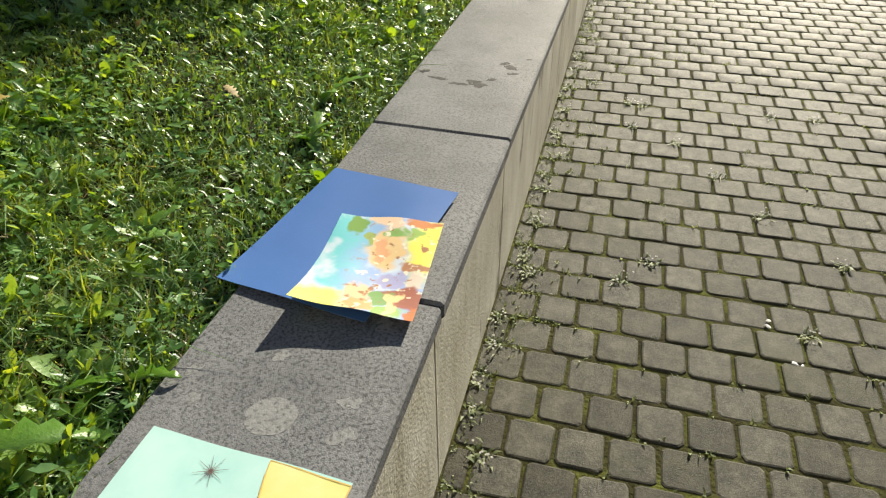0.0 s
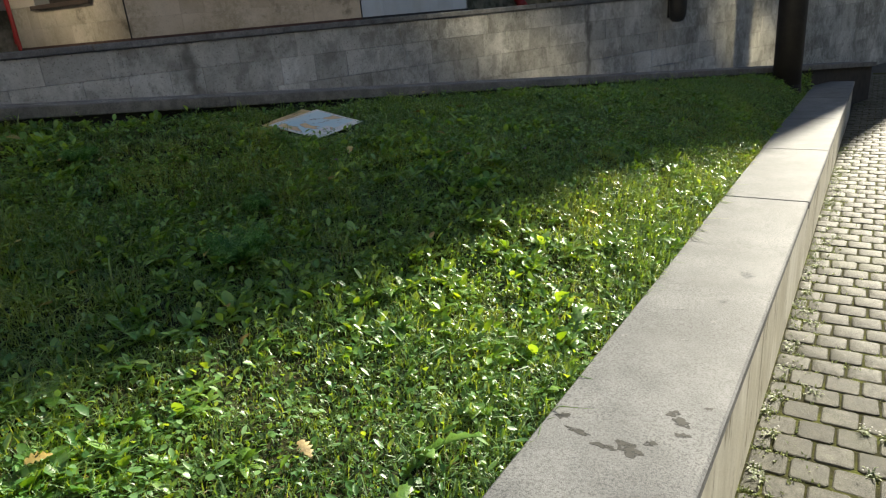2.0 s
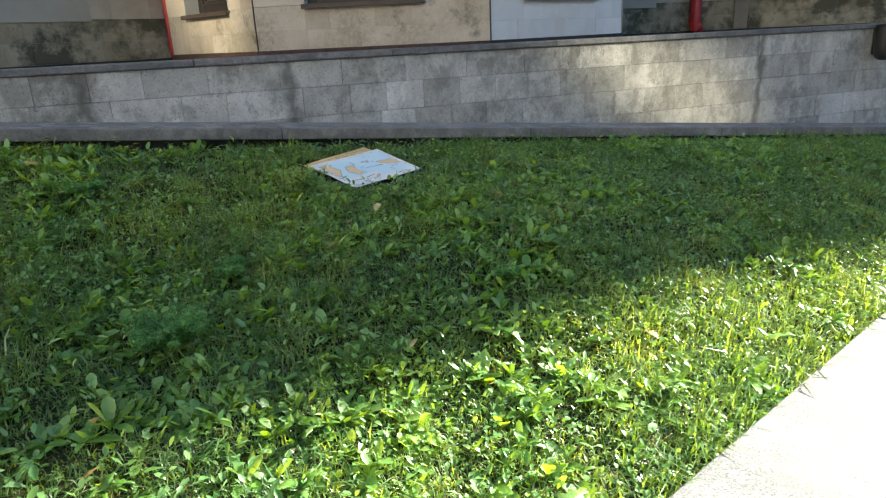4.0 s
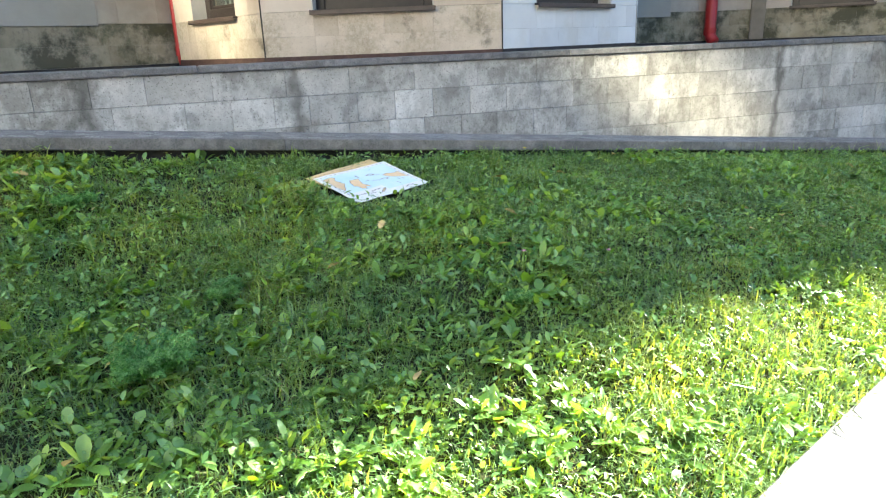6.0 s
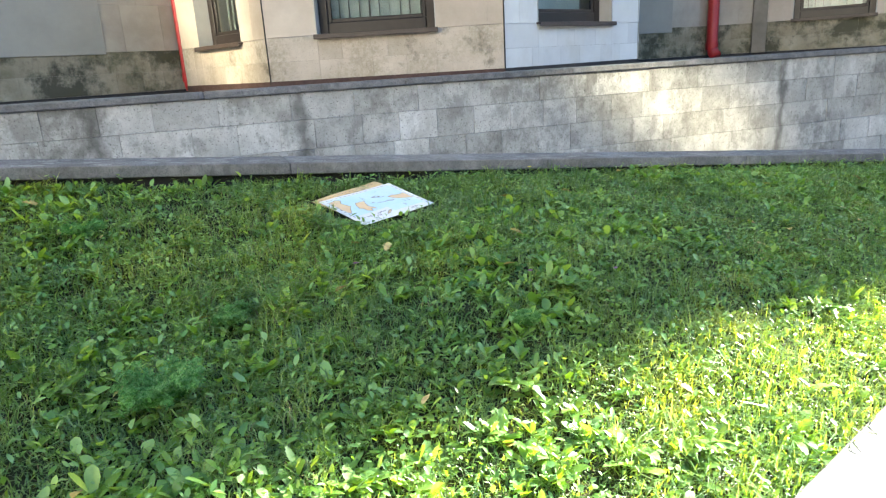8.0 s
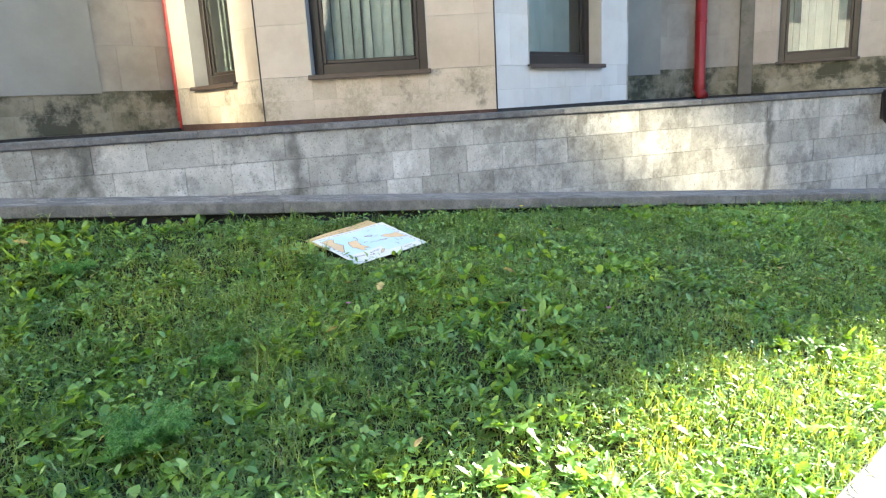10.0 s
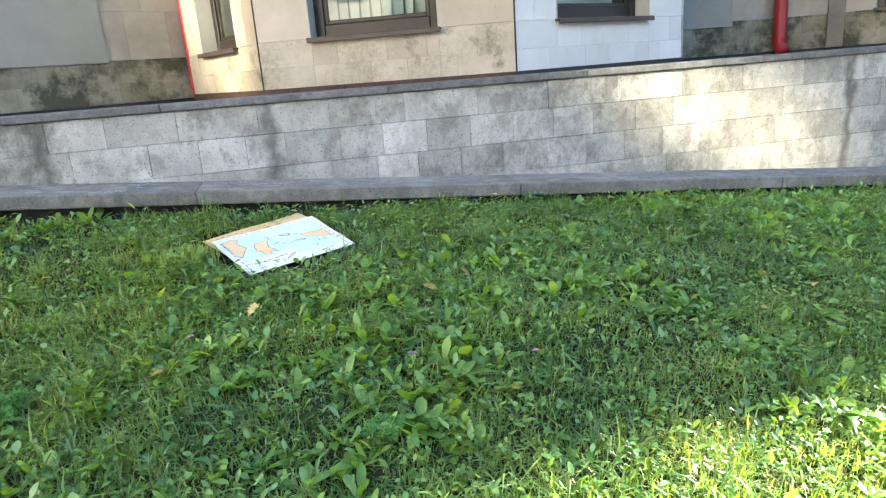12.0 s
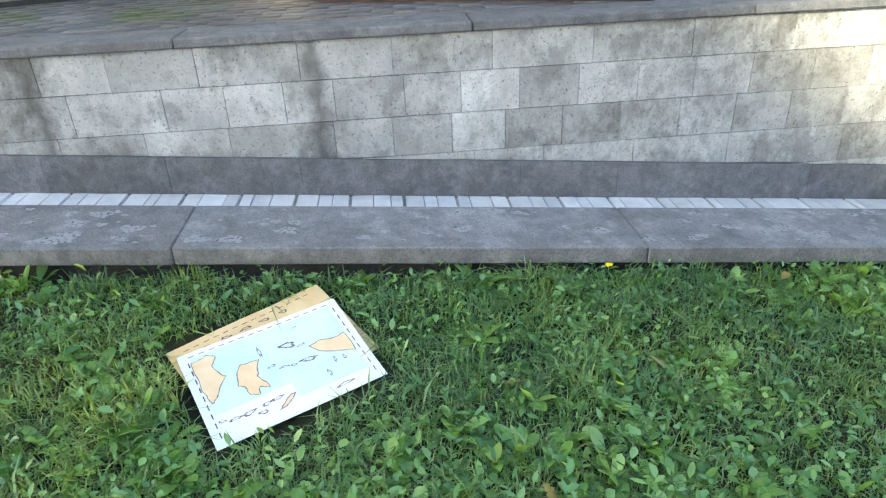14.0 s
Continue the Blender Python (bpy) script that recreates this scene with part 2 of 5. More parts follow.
M_WEED = mat("weed_leaf", [(0.048, 0.126, 0.048), (0.080, 0.175, 0.056), (0.140, 0.240, 0.068)], 3.4, 6, 0.36, 0.1, 220, 0.46, vary=0.32, island=True,
             translucent=(2.05, 1.46, 0.16))
M_WEED_LIGHT = mat("young_weed_leaf", [(0.062, 0.148, 0.042), (0.100, 0.200, 0.050), (0.175, 0.270, 0.064)], 5, 6, 0.38, 0.15, 200, 0.45, vary=0.28, island=True,
                   translucent=(1.9, 1.4, 0.15))
M_LEAF = mat("broad_leaf", [(0.055, 0.13, 0.018), (0.085, 0.175, 0.026), (0.13, 0.22, 0.034)], 14, 5, 0.32, 0.2, 180, 0.55, vary=0.3,
             translucent=(1.1, 1.05, 0.25))
M_FERN = mat("feathery_leaf", [(0.060, 0.165, 0.046), (0.105, 0.225, 0.060)], 9, 4, 0.5, 0, 60, 0.3, vary=0.4, island=True, translucent=(0.9, 0.9, 0.35))
M_DEAD = mat("fallen_leaf", [(0.24, 0.17, 0.06), (0.38, 0.29, 0.10), (0.45, 0.40, 0.16)], 25, 5, 0.6, 0.2, 150, 0.3, vary=0.35, translucent=(0.5, 0.45, 0.2))
M_YELLOW = mat("yellow_petal", [(0.75, 0.55, 0.01), (0.85, 0.70, 0.02)], 40, 3, 0.5, 0, 60, 0.3)
M_PINK = mat("clover_flower", [(0.35, 0.16, 0.24), (0.50, 0.30, 0.36)], 90, 3, 0.7, 0.3, 300, 0.2)
M_RED = mat("red_painted_metal", [(0.30, 0.012, 0.015), (0.40, 0.02, 0.022)], 6, 5, 0.38, 0.05, 90, 0.5)
M_FRAME = mat("dark_brown_window_frame", [(0.016, 0.012, 0.011), (0.028, 0.021, 0.019)], 8, 5, 0.38, 0.06, 120, 0.5)
M_SILL = mat("brown_metal_sill", [(0.05, 0.035, 0.03), (0.08, 0.06, 0.05)], 8, 5, 0.45, 0.1, 120, 0.5)
M_REVEAL = mat("painted_reveal", [(0.40, 0.385, 0.35), (0.48, 0.465, 0.43)], 4, 5, 0.7, 0.1, 120, 0.3)
M_PANEL = mat("grey_cover_panel", [(0.30, 0.287, 0.25), (0.36, 0.347, 0.305)], 3, 6, 0.7, 0.1, 120, 0.3)
M_BLIND = mat("blind_slat", [(0.45, 0.49, 0.47), (0.58, 0.62, 0.60)], 7, 4, 0.8, 0.1, 200, 0.2, vary=0.12)
M_ROOM = mat("dim_room_wall", [(0.22, 0.22, 0.21), (0.30, 0.30, 0.29)], 2, 4, 0.9, 0, 60, 0.2)
M_BLACK = mat("black_metal", [(0.012, 0.012, 0.012), (0.025, 0.023, 0.022)], 9, 5, 0.5, 0.2, 90, 0.4)
M_POST = mat("dark_painted_post", [(0.012, 0.011, 0.011), (0.028, 0.025, 0.022)], 7, 6, 0.6, 0.3, 60, 0.35)
M_LICHEN = mat("pale_lichen", [(0.28, 0.285, 0.285), (0.37, 0.375, 0.375)], 110, 6, 0.9, 0.2, 360, 0.2, ragged=140)
M_LICHEN_KERB = mat("white_lichen", [(0.30, 0.305, 0.30), (0.40, 0.40, 0.39)], 90, 6, 0.9, 0.2, 300, 0.2, ragged=110)
M_SEED = mat("pale_seed_head", [(0.45, 0.44, 0.40), (0.58, 0.57, 0.53)], 110, 4, 0.9, 0, 360, 0.2)
M_DUSTY = mat("dusty_weed", [(0.10, 0.135, 0.055), (0.20, 0.22, 0.12)], 20, 5, 0.6, 0, 220, 0.35, vary=0.4, island=True, translucent=(1.0, 1.0, 0.6))
M_STAIN = mat("dark_damp_stain", [(0.05, 0.05, 0.048), (0.09, 0.088, 0.08)], 60, 6, 0.7, 0.1, 260, 0.3, ragged=70)
M_BLUE = mat("blue_card", [(0.065, 0.165, 0.44), (0.08, 0.19, 0.50)], 4, 5, 0.5, 0.06, 400, 0.4)
M_PAPER = mat("white_paper", [(0.78, 0.79, 0.78), (0.84, 0.84, 0.82)], 4, 4, 0.6, 0.05, 300, 0.3)
M_TAN = mat("tan_map_paper", [(0.70, 0.47, 0.22), (0.80, 0.60, 0.33)], 7, 4, 0.6, 0.05, 300, 0.3)
M_SEA = mat("pale_blue_print", [(0.56, 0.76, 0.84), (0.72, 0.83, 0.86)], 9, 5, 0.55, 0, 300, 0.3)
M_LAND = mat("orange_print", [(0.78, 0.54, 0.30), (0.84, 0.66, 0.42)], 20, 5, 0.55, 0, 300, 0.3)
M_INK = mat("dark_print", [(0.05, 0.05, 0.06), (0.11, 0.10, 0.10)], 20, 3, 0.55, 0, 300, 0.3)
M_LINE = mat("brown_ink_line", [(0.16, 0.12, 0.11), (0.28, 0.22, 0.20)], 40, 3, 0.55, 0, 300, 0.3)
M_UNSEEN_FACADE = mat("far_facade", [(0.36, 0.335, 0.295), (0.45, 0.425, 0.385)], 1.5, 6, 0.85, 0.2, 40, 0.2)


def glass_material():
    m = bpy.data.materials.new("window_glass")
    m.use_nodes = True
    b = m.node_tree.nodes["Principled BSDF"]
    b.inputs["Base Color"].default_value = (0.85, 0.93, 0.90, 1)
    b.inputs["Roughness"].default_value = 0.01
    b.inputs["Transmission Weight"].default_value = 1.0
    b.inputs["IOR"].default_value = 1.5
    return m


M_GLASS = glass_material()


def painting_material():
    """A watercolour: turquoise and blue washes, yellow corners, and blooms of orange, brown and green."""
    m = bpy.data.materials.new("painted_picture")
    m.use_nodes = True
    n, link = m.node_tree.nodes, m.node_tree.links.new
    co = n.new("ShaderNodeTexCoord")
    sep = n.new("ShaderNodeSeparateXYZ")
    link(co.outputs["Object"], sep.inputs[0])

    def cloud(scale, detail, shift):
        mp = n.new("ShaderNodeMapping")
        mp.inputs["Location"].default_value = (shift, shift * 0.7, 0)
        link(co.outputs["Object"], mp.inputs["Vector"])
        t = n.new("ShaderNodeTexNoise")
        t.inputs["Scale"].default_value, t.inputs["Detail"].default_value = scale, detail
        link(mp.outputs[0], t.inputs["Vector"])
        return t.outputs["Fac"]

    def calc(op, a, b):
        q = n.new("ShaderNodeMath")
        q.operation = op
        if op == "MULTIPLY_ADD":
            q.inputs[2].default_value = 0.5
        for k, v in enumerate((a, b)):
            if isinstance(v, (int, float)):
                q.inputs[k].default_value = v
            else:
                link(v, q.inputs[k])
        return q.outputs[0]

    def step(v, a, b):
        r = n.new("ShaderNodeMapRange")
        r.interpolation_type = "SMOOTHSTEP"
        link(v, r.inputs["Value"])
        r.inputs["From Min"].default_value, r.inputs["From Max"].default_value = a, b
        return r.outputs[0]

    def over(fac, a, b):
        x = n.new("ShaderNodeMix")
        x.data_type = "RGBA"
        link(fac, x.inputs["Factor"])
        for s, v in ((x.inputs["A"], a), (x.inputs["B"], b)):
            if isinstance(v, tuple):
                s.default_value = (*v, 1)
            else:
                link(v, s)
        return x.outputs["Result"]

    # sheet coordinates from 0 to 1, wobbled a little so that washes have soft ragged edges
    u = calc("ADD", calc("MULTIPLY_ADD", sep.outputs["X"], 1 / 0.21), calc("MULTIPLY", calc("SUBTRACT", cloud(24, 2, 1), 0.5), 0.34))
    v = calc("ADD", calc("MULTIPLY_ADD", sep.outputs["Y"], -1 / 0.297), calc("MULTIPLY", calc("SUBTRACT", cloud(24, 2, 5), 0.5), 0.26))
    col = over(step(u, 0.10, 0.48), (0.20, 0.62, 0.66), (0.34, 0.47, 0.78))
    col = over(step(cloud(14, 4, 9), 0.47, 0.66), col, (0.66, 0.74, 0.84))
    wash = [(0.95, 0.30, 0.24, 0.42, (0.88, 0.80, 0.16)), (0.16, 1.0, 0.42, 0.22, (0.82, 0.80, 0.20)), (0.55, 0.30, 0.22, 0.26, (0.80, 0.58, 0.30)), (0.45, 0.03, 0.20, 0.07, (0.84, 0.62, 0.44)),
            (0.80, 0.03, 0.18, 0.06, (0.62, 0.24, 0.08)), (0.20, 0.12, 0.12, 0.09, (0.22, 0.38, 0.10)), (0.58, 0.15, 0.13, 0.08, (0.24, 0.44, 0.12)), (0.78, 0.16, 0.10, 0.07, (0.32, 0.50, 0.12)),
            (0.34, 0.27, 0.06, 0.10, (0.36, 0.46, 0.14)), (0.52, 0.34, 0.10, 0.12, (0.78, 0.42, 0.22)), (0.86, 0.52, 0.18, 0.07, (0.48, 0.24, 0.13)), (0.70, 0.63, 0.14, 0.08, (0.42, 0.42, 0.66)),
            (0.93, 0.64, 0.10, 0.08, (0.72, 0.62, 0.52)), (0.90, 0.80, 0.22, 0.13, (0.36, 0.12, 0.08)), (0.48, 0.80, 0.16, 0.10, (0.82, 0.56, 0.34)), (0.56, 0.92, 0.12, 0.07, (0.74, 0.42, 0.20)),
            (0.68, 0.84, 0.10, 0.06, (0.22, 0.38, 0.14)), (0.76, 0.96, 0.16, 0.07, (0.30, 0.48, 0.12)), (0.99, 0.95, 0.09, 0.10, (0.62, 0.20, 0.07)), (0.80, 0.90, 0.05, 0.14, (0.84, 0.62, 0.30))]
    for k, (cu, cv, ru, rv, paint) in enumerate(wash):
        du, dv = calc("MULTIPLY", calc("SUBTRACT", u, cu), 1 / ru), calc("MULTIPLY", calc("SUBTRACT", v, cv), 1 / rv)
        dist = calc("ADD", calc("MULTIPLY", du, du), calc("MULTIPLY", dv, dv))
        col = over(calc("SUBTRACT", 1.0, step(dist, 0.45 if k > 1 else 0.25, 1.05)), col, paint)
    # darker strokes and pale glints between the blooms
    zone = step(u, 0.26, 0.42)
    col = over(calc("MULTIPLY", zone, step(cloud(52, 5, 3), 0.60, 0.68)), col, (0.40, 0.20, 0.10))
    col = over(calc("MULTIPLY", zone, step(cloud(60, 4, 7), 0.60, 0.70)), col, (0.88, 0.80, 0.62))
    b = n["Principled BSDF"]
    link(col, b.inputs["Base Color"])
    b.inputs["Roughness"].default_value = 0.4
    return m


M_PAINTING = painting_material()
M_TEAL = mat("pale_turquoise_wash", [(0.42, 0.74, 0.70), (0.56, 0.82, 0.78)], 9, 5, 0.5, 0, 300, 0.3)
M_OCHRE = mat("ochre_wash", [(0.66, 0.44, 0.10), (0.74, 0.54, 0.18)], 14, 5, 0.5, 0, 300, 0.3)
M_LEMON = mat("yellow_wash", [(0.80, 0.72, 0.22), (0.86, 0.80, 0.38)], 12, 5, 0.5, 0, 300, 0.3)


# ---- mesh helpers ----
def raw_mesh(name, verts, faces, material, smooth=False):
    verts = np.asarray(verts, dtype=np.float32)
    faces = np.asarray(faces, dtype=np.int32)
    me = bpy.data.meshes.new(name)
    me.vertices.add(len(verts))
    me.vertices.foreach_set("co", verts.ravel())
    k = faces.shape[1]
    me.loops.add(faces.size)
    me.loops.foreach_set("vertex_index", faces.ravel())
    me.polygons.add(len(faces))
    me.polygons.foreach_set("loop_start", np.arange(0, faces.size, k, dtype=np.int32))
    me.polygons.foreach_set("loop_total", np.full(len(faces), k, dtype=np.int32))
    if smooth:
        me.polygons.foreach_set("use_smooth", np.ones(len(faces), dtype=bool))
    me.update(calc_edges=True)
    me.materials.append(material)
    return me


def bm_mesh(name, bm, material, smooth=False):
    bmesh.ops.recalc_face_normals(bm, faces=bm.faces)
    me = bpy.data.meshes.new(name)
    for f in bm.faces:
        f.smooth = smooth
    bm.to_mesh(me)
    bm.free()
    me.materials.append(material)
    return me


def part(name, bm, material, parent, label="", smooth=False):
    ob = new(name, bm if isinstance(bm, bpy.types.Mesh) else bm_mesh(name, bm, material, smooth))
    ob.parent = parent
    return tagged(ob, label)


def empty(name, at=(0, 0, 0)):
    ob = new(name)
    ob.location = at
    return ob


def prism(bm, corners, heights, bevel=0.0):
    """A solid on a plan polygon (list of (x, y)), with bottom and top heights given for each corner or once."""
    lo, hi = heights
    lo = lo if isinstance(lo, (list, tuple)) else [lo] * len(corners)
    hi = hi if isinstance(hi, (list, tuple)) else [hi] * len(corners)
    a = [bm.verts.new((c[0], c[1], z)) for c, z in zip(corners, lo)]
    b = [bm.verts.new((c[0], c[1], z)) for c, z in zip(corners, hi)]
    fs = [bm.faces.new(a[::-1]), bm.faces.new(b)]
    k = len(corners)
    for i in range(k):
        fs.append(bm.faces.new((a[i], a[(i + 1) % k], b[(i + 1) % k], b[i])))
    if bevel:
        es = {e for f in fs for e in f.edges}
        bmesh.ops.bevel(bm, geom=list(es), offset=bevel, segments=1, affect="EDGES")
    return bm


def box(bm, x0, x1, y0, y1, z0, z1, bevel=0.0, m=None):
    start = len(bm.verts)
    prism(bm, [(x0, y0), (x1, y0), (x1, y1), (x0, y1)], (z0, z1), bevel)
    if m is not None:
        bm.verts.ensure_lookup_table()
        bmesh.ops.transform(bm, matrix=m, verts=bm.verts[start:])
    return bm


def so_box(s0, s1, o0, o1, low, high, bevel=0.0):
    """A solid along the ramp wall; low and high are heights or functions of s."""
    f = (low if callable(low) else (lambda s: low)), (high if callable(high) else (lambda s: high))
    pts = [(s0, o0), (s1, o0), (s1, o1), (s0, o1)]
    bm = bmesh.new()
    return prism(bm, [so(s, o)[:2] for s, o in pts], ([f[0](s) for s, o in pts], [f[1](s) for s, o in pts]), bevel)


def tube(bm, path, radius, sides=10, caps=True):
    """A round bar along a list of points; radius once or per point."""
    rings = []
    path = [Vector(p) for p in path]
    for i, p in enumerate(path):
        t = (path[min(i + 1, len(path) - 1)] - path[max(i - 1, 0)]).normalized()
        u = t.cross(Vector((0.3, 1, 0.2))).normalized()
        v = t.cross(u)
        r = radius[i] if isinstance(radius, (list, tuple)) else radius
        rings.append([bm.verts.new(p + r * (math.cos(2 * math.pi * k / sides) * u + math.sin(2 * math.pi * k / sides) * v)) for k in range(sides)])
    for a, b in zip(rings, rings[1:]):
        for k in range(sides):
            bm.faces.new((a[k], a[(k + 1) % sides], b[(k + 1) % sides], b[k]))
    if caps:
        bm.faces.new(rings[0][::-1])
        bm.faces.new(rings[-1])
    return bm


# ---- large structure ----
def edge_o(s):
    """How far out from the ramp wall the lawn reaches at s, where the low wall's back edge runs."""
    k = so(s, 0)
    a, b = k.x, k.y
    # x + DY o = -0.87 - 0.0303 (y - DX o - 2.285)
    return (-0.87 - 0.0303 * (b - 2.285) - a) / (DY - 0.0303 * DX)


KERB_O = 1.398
LAWN_END = 5.15


def lawn_height(s, u):
    """Height of the earth: u is 0 at the kerb and 1 at the low wall."""
    o = KERB_O + (edge_o(s) - KERB_O) * u
    p = so(s, o)
    zk = kerb_top(s) - 0.088
    zw = wall_top(p.y) - 0.045
    w = 1 - u
    b = min(1.0, max(0.0, (p.y - 2.6) / 1.6))
    b = 0.62 * b * b * (3 - 2 * b)
    f = w * (1 - b) + b * (1 - math.exp(-w / 0.25)) / (1 - math.exp(-4.0))
    calm = 1 - math.exp(-((p.x + 2.6) ** 2 + (p.y - 3.72) ** 2) / 0.09)
    bump = 0.012 * noise.noise((p.x * 3.1, p.y * 3.1, 0.0)) + calm * (0.020 * noise.noise((p.x * 8, p.y * 8, 2.0)) + 0.012 * noise.noise((p.x * 19, p.y * 19, 5.0)))
    dip = 0.030 * math.exp(-((p.x + 2.6) ** 2 + (p.y - 3.72) ** 2) / 0.06)
    return p.x, p.y, zw + (zk - zw) * f + bump * min(1, 6 * w) - dip


def build_ground():
    bm = bmesh.new()
    for x, y in ((-600, -600), (600, -600), (600, 600), (-600, 600)):
        bm.verts.new((x, y, -0.04))
    bm.faces.new(bm.verts)
    tagged(new("ground", bm_mesh("ground", bm, M_ASPHALT)), "flat grey ground round the building and lawn", "ground", kind="structure")
    bm = bmesh.new()
    box(bm, -0.7, 4.25, -1.25, 13.3, -0.035, 0.0)
    tagged(new("pavement", bm_mesh("pavement", bm, M_JOINT)), "mossy soil bed under the paved path beside the low wall", "pavement", kind="structure")


def build_lawn():
    ns, nu = 260, 64
    s0, s1 = -6.5, LAWN_END
    verts, faces = [], []
    for i in range(ns):
        s = s0 + (s1 - s0) * i / (ns - 1)
        for j in range(nu):
            verts.append(lawn_height(s, j / (nu - 1)))
    for i in range(ns - 1):
        for j in range(nu - 1):
            a = i * nu + j
            faces.append((a, a + nu, a + nu + 1, a + 1))
    ob = new("lawn_earth", raw_mesh("lawn_earth", verts, faces, M_SOIL, True))
    tagged(ob, "sloping bank of dark earth under the lawn", "ground", kind="structure")


def build_low_wall():
    """A bench-high wall: pale concrete body and a cap of long granite slabs."""
    wall = tagged(empty("wall_low"), "low concrete wall with grey granite cap slabs between lawn and path", "wall", kind="structure")

    def plan(y0, y1, inset_r, inset_l):
        r0, r1 = wall_right(y0), wall_right(y1)
        return [(r0 - inset_r, y0), (r1 - inset_r, y1), (r1 - WALL_WIDE + inset_l, y1), (r0 - WALL_WIDE + inset_l, y0)]
    bodies = [(-4.0, -1.1), (-1.1, 0.65), (0.65, 1.63), (1.63, 2.28), (2.28, 3.5), (3.5, 4.72), (4.72, 5.94), (5.94, 7.16), (7.16, 8.4), (8.4, 9.75)]
    for y0, y1 in bodies:
        bm = bmesh.new()
        p = plan(y0 + 0.002, y1 - 0.002, 0.012, 0.012)
        prism(bm, p, (-0.04, [wall_top(y0) - 0.041, wall_top(y1) - 0.041, wall_top(y1) - 0.041, wall_top(y0) - 0.041]), 0.002)
        part("wall_panel", bm, M_RENDER, wall)
    joints = [-4.0, -2.6, -1.1, 0.42, 1.647, 2.285, 4.73, 5.95, 7.17, 8.4, 9.75]
    for y0, y1 in zip(joints, joints[1:]):
        a, b = y0 + 0.002, y1 - 0.002
        bm = bmesh.new()
        p = plan(a, b, random.uniform(-0.002, 0.002), random.uniform(-0.002, 0.003))
        prism(bm, p, ([wall_top(a) - 0.04, wall_top(b) - 0.04, wall_top(b) - 0.04, wall_top(a) - 0.04], [wall_top(a), wall_top(b), wall_top(b), wall_top(a)]), 0.006)
        part("cap_slab", bm, M_GRANITE, wall)


def build_kerb():
    kerb = tagged(empty("wall_kerb"), "granite kerb slabs on a low retaining wall behind the lawn", "kerb", kind="structure")
    j = [-0.863 + 1.256 * k for k in range(-5, 7)]
    for a, b in zip(j, j[1:]):
        bm = so_box(a + 0.0008, b - 0.0008, 1.125, KERB_O + random.uniform(-0.003, 0.003), lambda s: kerb_top(s) - 0.05, kerb_top, 0.0035)
        part("kerb_slab", bm, M_GRANITE_DARK, kerb)
    # near-black body: the shade below the slab overhang is put into its colour
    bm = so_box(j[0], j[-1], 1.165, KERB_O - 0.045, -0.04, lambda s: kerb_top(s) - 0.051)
    part("retaining_body", bm, M_BITUMEN_SHADE, kerb)
    rnd = random.Random(4)
    for k in range(170):
        s, o, r = rnd.uniform(-2.2, 2.6), rnd.uniform(1.15, KERB_O - 0.03), rnd.choice((0.004, 0.006, 0.008, 0.010, 0.013, 0.021))
        pts = []
        for i in range(14):
            a = 6.283 * i / 14
            q = r * (1 + 0.2 * math.sin(3 * a + k) + 0.15 * math.sin(5 * a + 2 * k))
            pts.append((s + 1.5 * q * math.cos(a), o + q * math.sin(a)))
        bm = bmesh.new()
        prism(bm, [so(*p)[:2] for p in pts], ([kerb_top(p[0]) - 0.002 for p in pts], [kerb_top(p[0]) + 0.0007 for p in pts]))
        part("lichen_spot", bm, M_LICHEN_KERB, kerb)


def build_walkway():
    way = tagged(empty("walkway"), "sunken walkway of pale square tiles below the ramp wall", "walkway", kind="structure")
    bm = so_box(-6.6, 7.5, -0.02, 1.165, -0.04, lambda s: walk_level(s) - 0.012)
    part("bed", bm, M_MORTAR, way)
    n = 52
    for i in range(n):
        s = -6.0 + 0.25 * i
        for k in range(4):
            o = 0.022 + 0.28 * k
            cuts = [0.007, 0.245]
            if k < 2 and -2.2 < s < 3.4:
                cuts = [0.007, random.uniform(0.05, 0.11), random.uniform(0.14, 0.20), 0.246]
            for a, b in zip(cuts, cuts[1:]):
                bm = so_box(s + a + 0.002, s + b - 0.0035, o + 0.004, o + 0.276, lambda q: walk_level(q) - 0.02, lambda q: walk_level(q) + random.uniform(-0.0015, 0.0015), 0.0)
                part("tile", bm, M_TILE, way)


COURSES = [1.345, 1.177, 0.990, 0.803, 0.618, 0.433, 0.248, 0.065, -0.04]
KNOWN = [
    [-2.05, -1.757, -1.463, -1.093, -0.658, -0.253, 0.187, 0.641, 1.10, 1.572, 2.038, 2.49, 2.96, 3.326, 3.63, 3.91, 4.09, 4.39],
    [-2.08, -1.66, -1.264, -0.999, -0.743, -0.523, -0.211, 0.043, 0.311, 0.585, 0.862, 1.129, 1.40, 1.70, 1.975, 2.255, 2.532, 2.813, 3.333, 3.616, 3.924, 4.192],
    [-1.75, -1.38, -1.011, -0.541, -0.275, -0.004, 0.245, 0.515, 0.791, 1.08, 1.35, 1.62, 1.897, 2.178, 2.468, 2.762, 3.012, 3.30, 3.58, 3.868, 4.16],
    [-0.9, -0.45, 0.02, 0.43, 0.87, 1.342, 1.782, 1.93, 2.254, 2.725, 3.189, 3.667, 4.05],
]


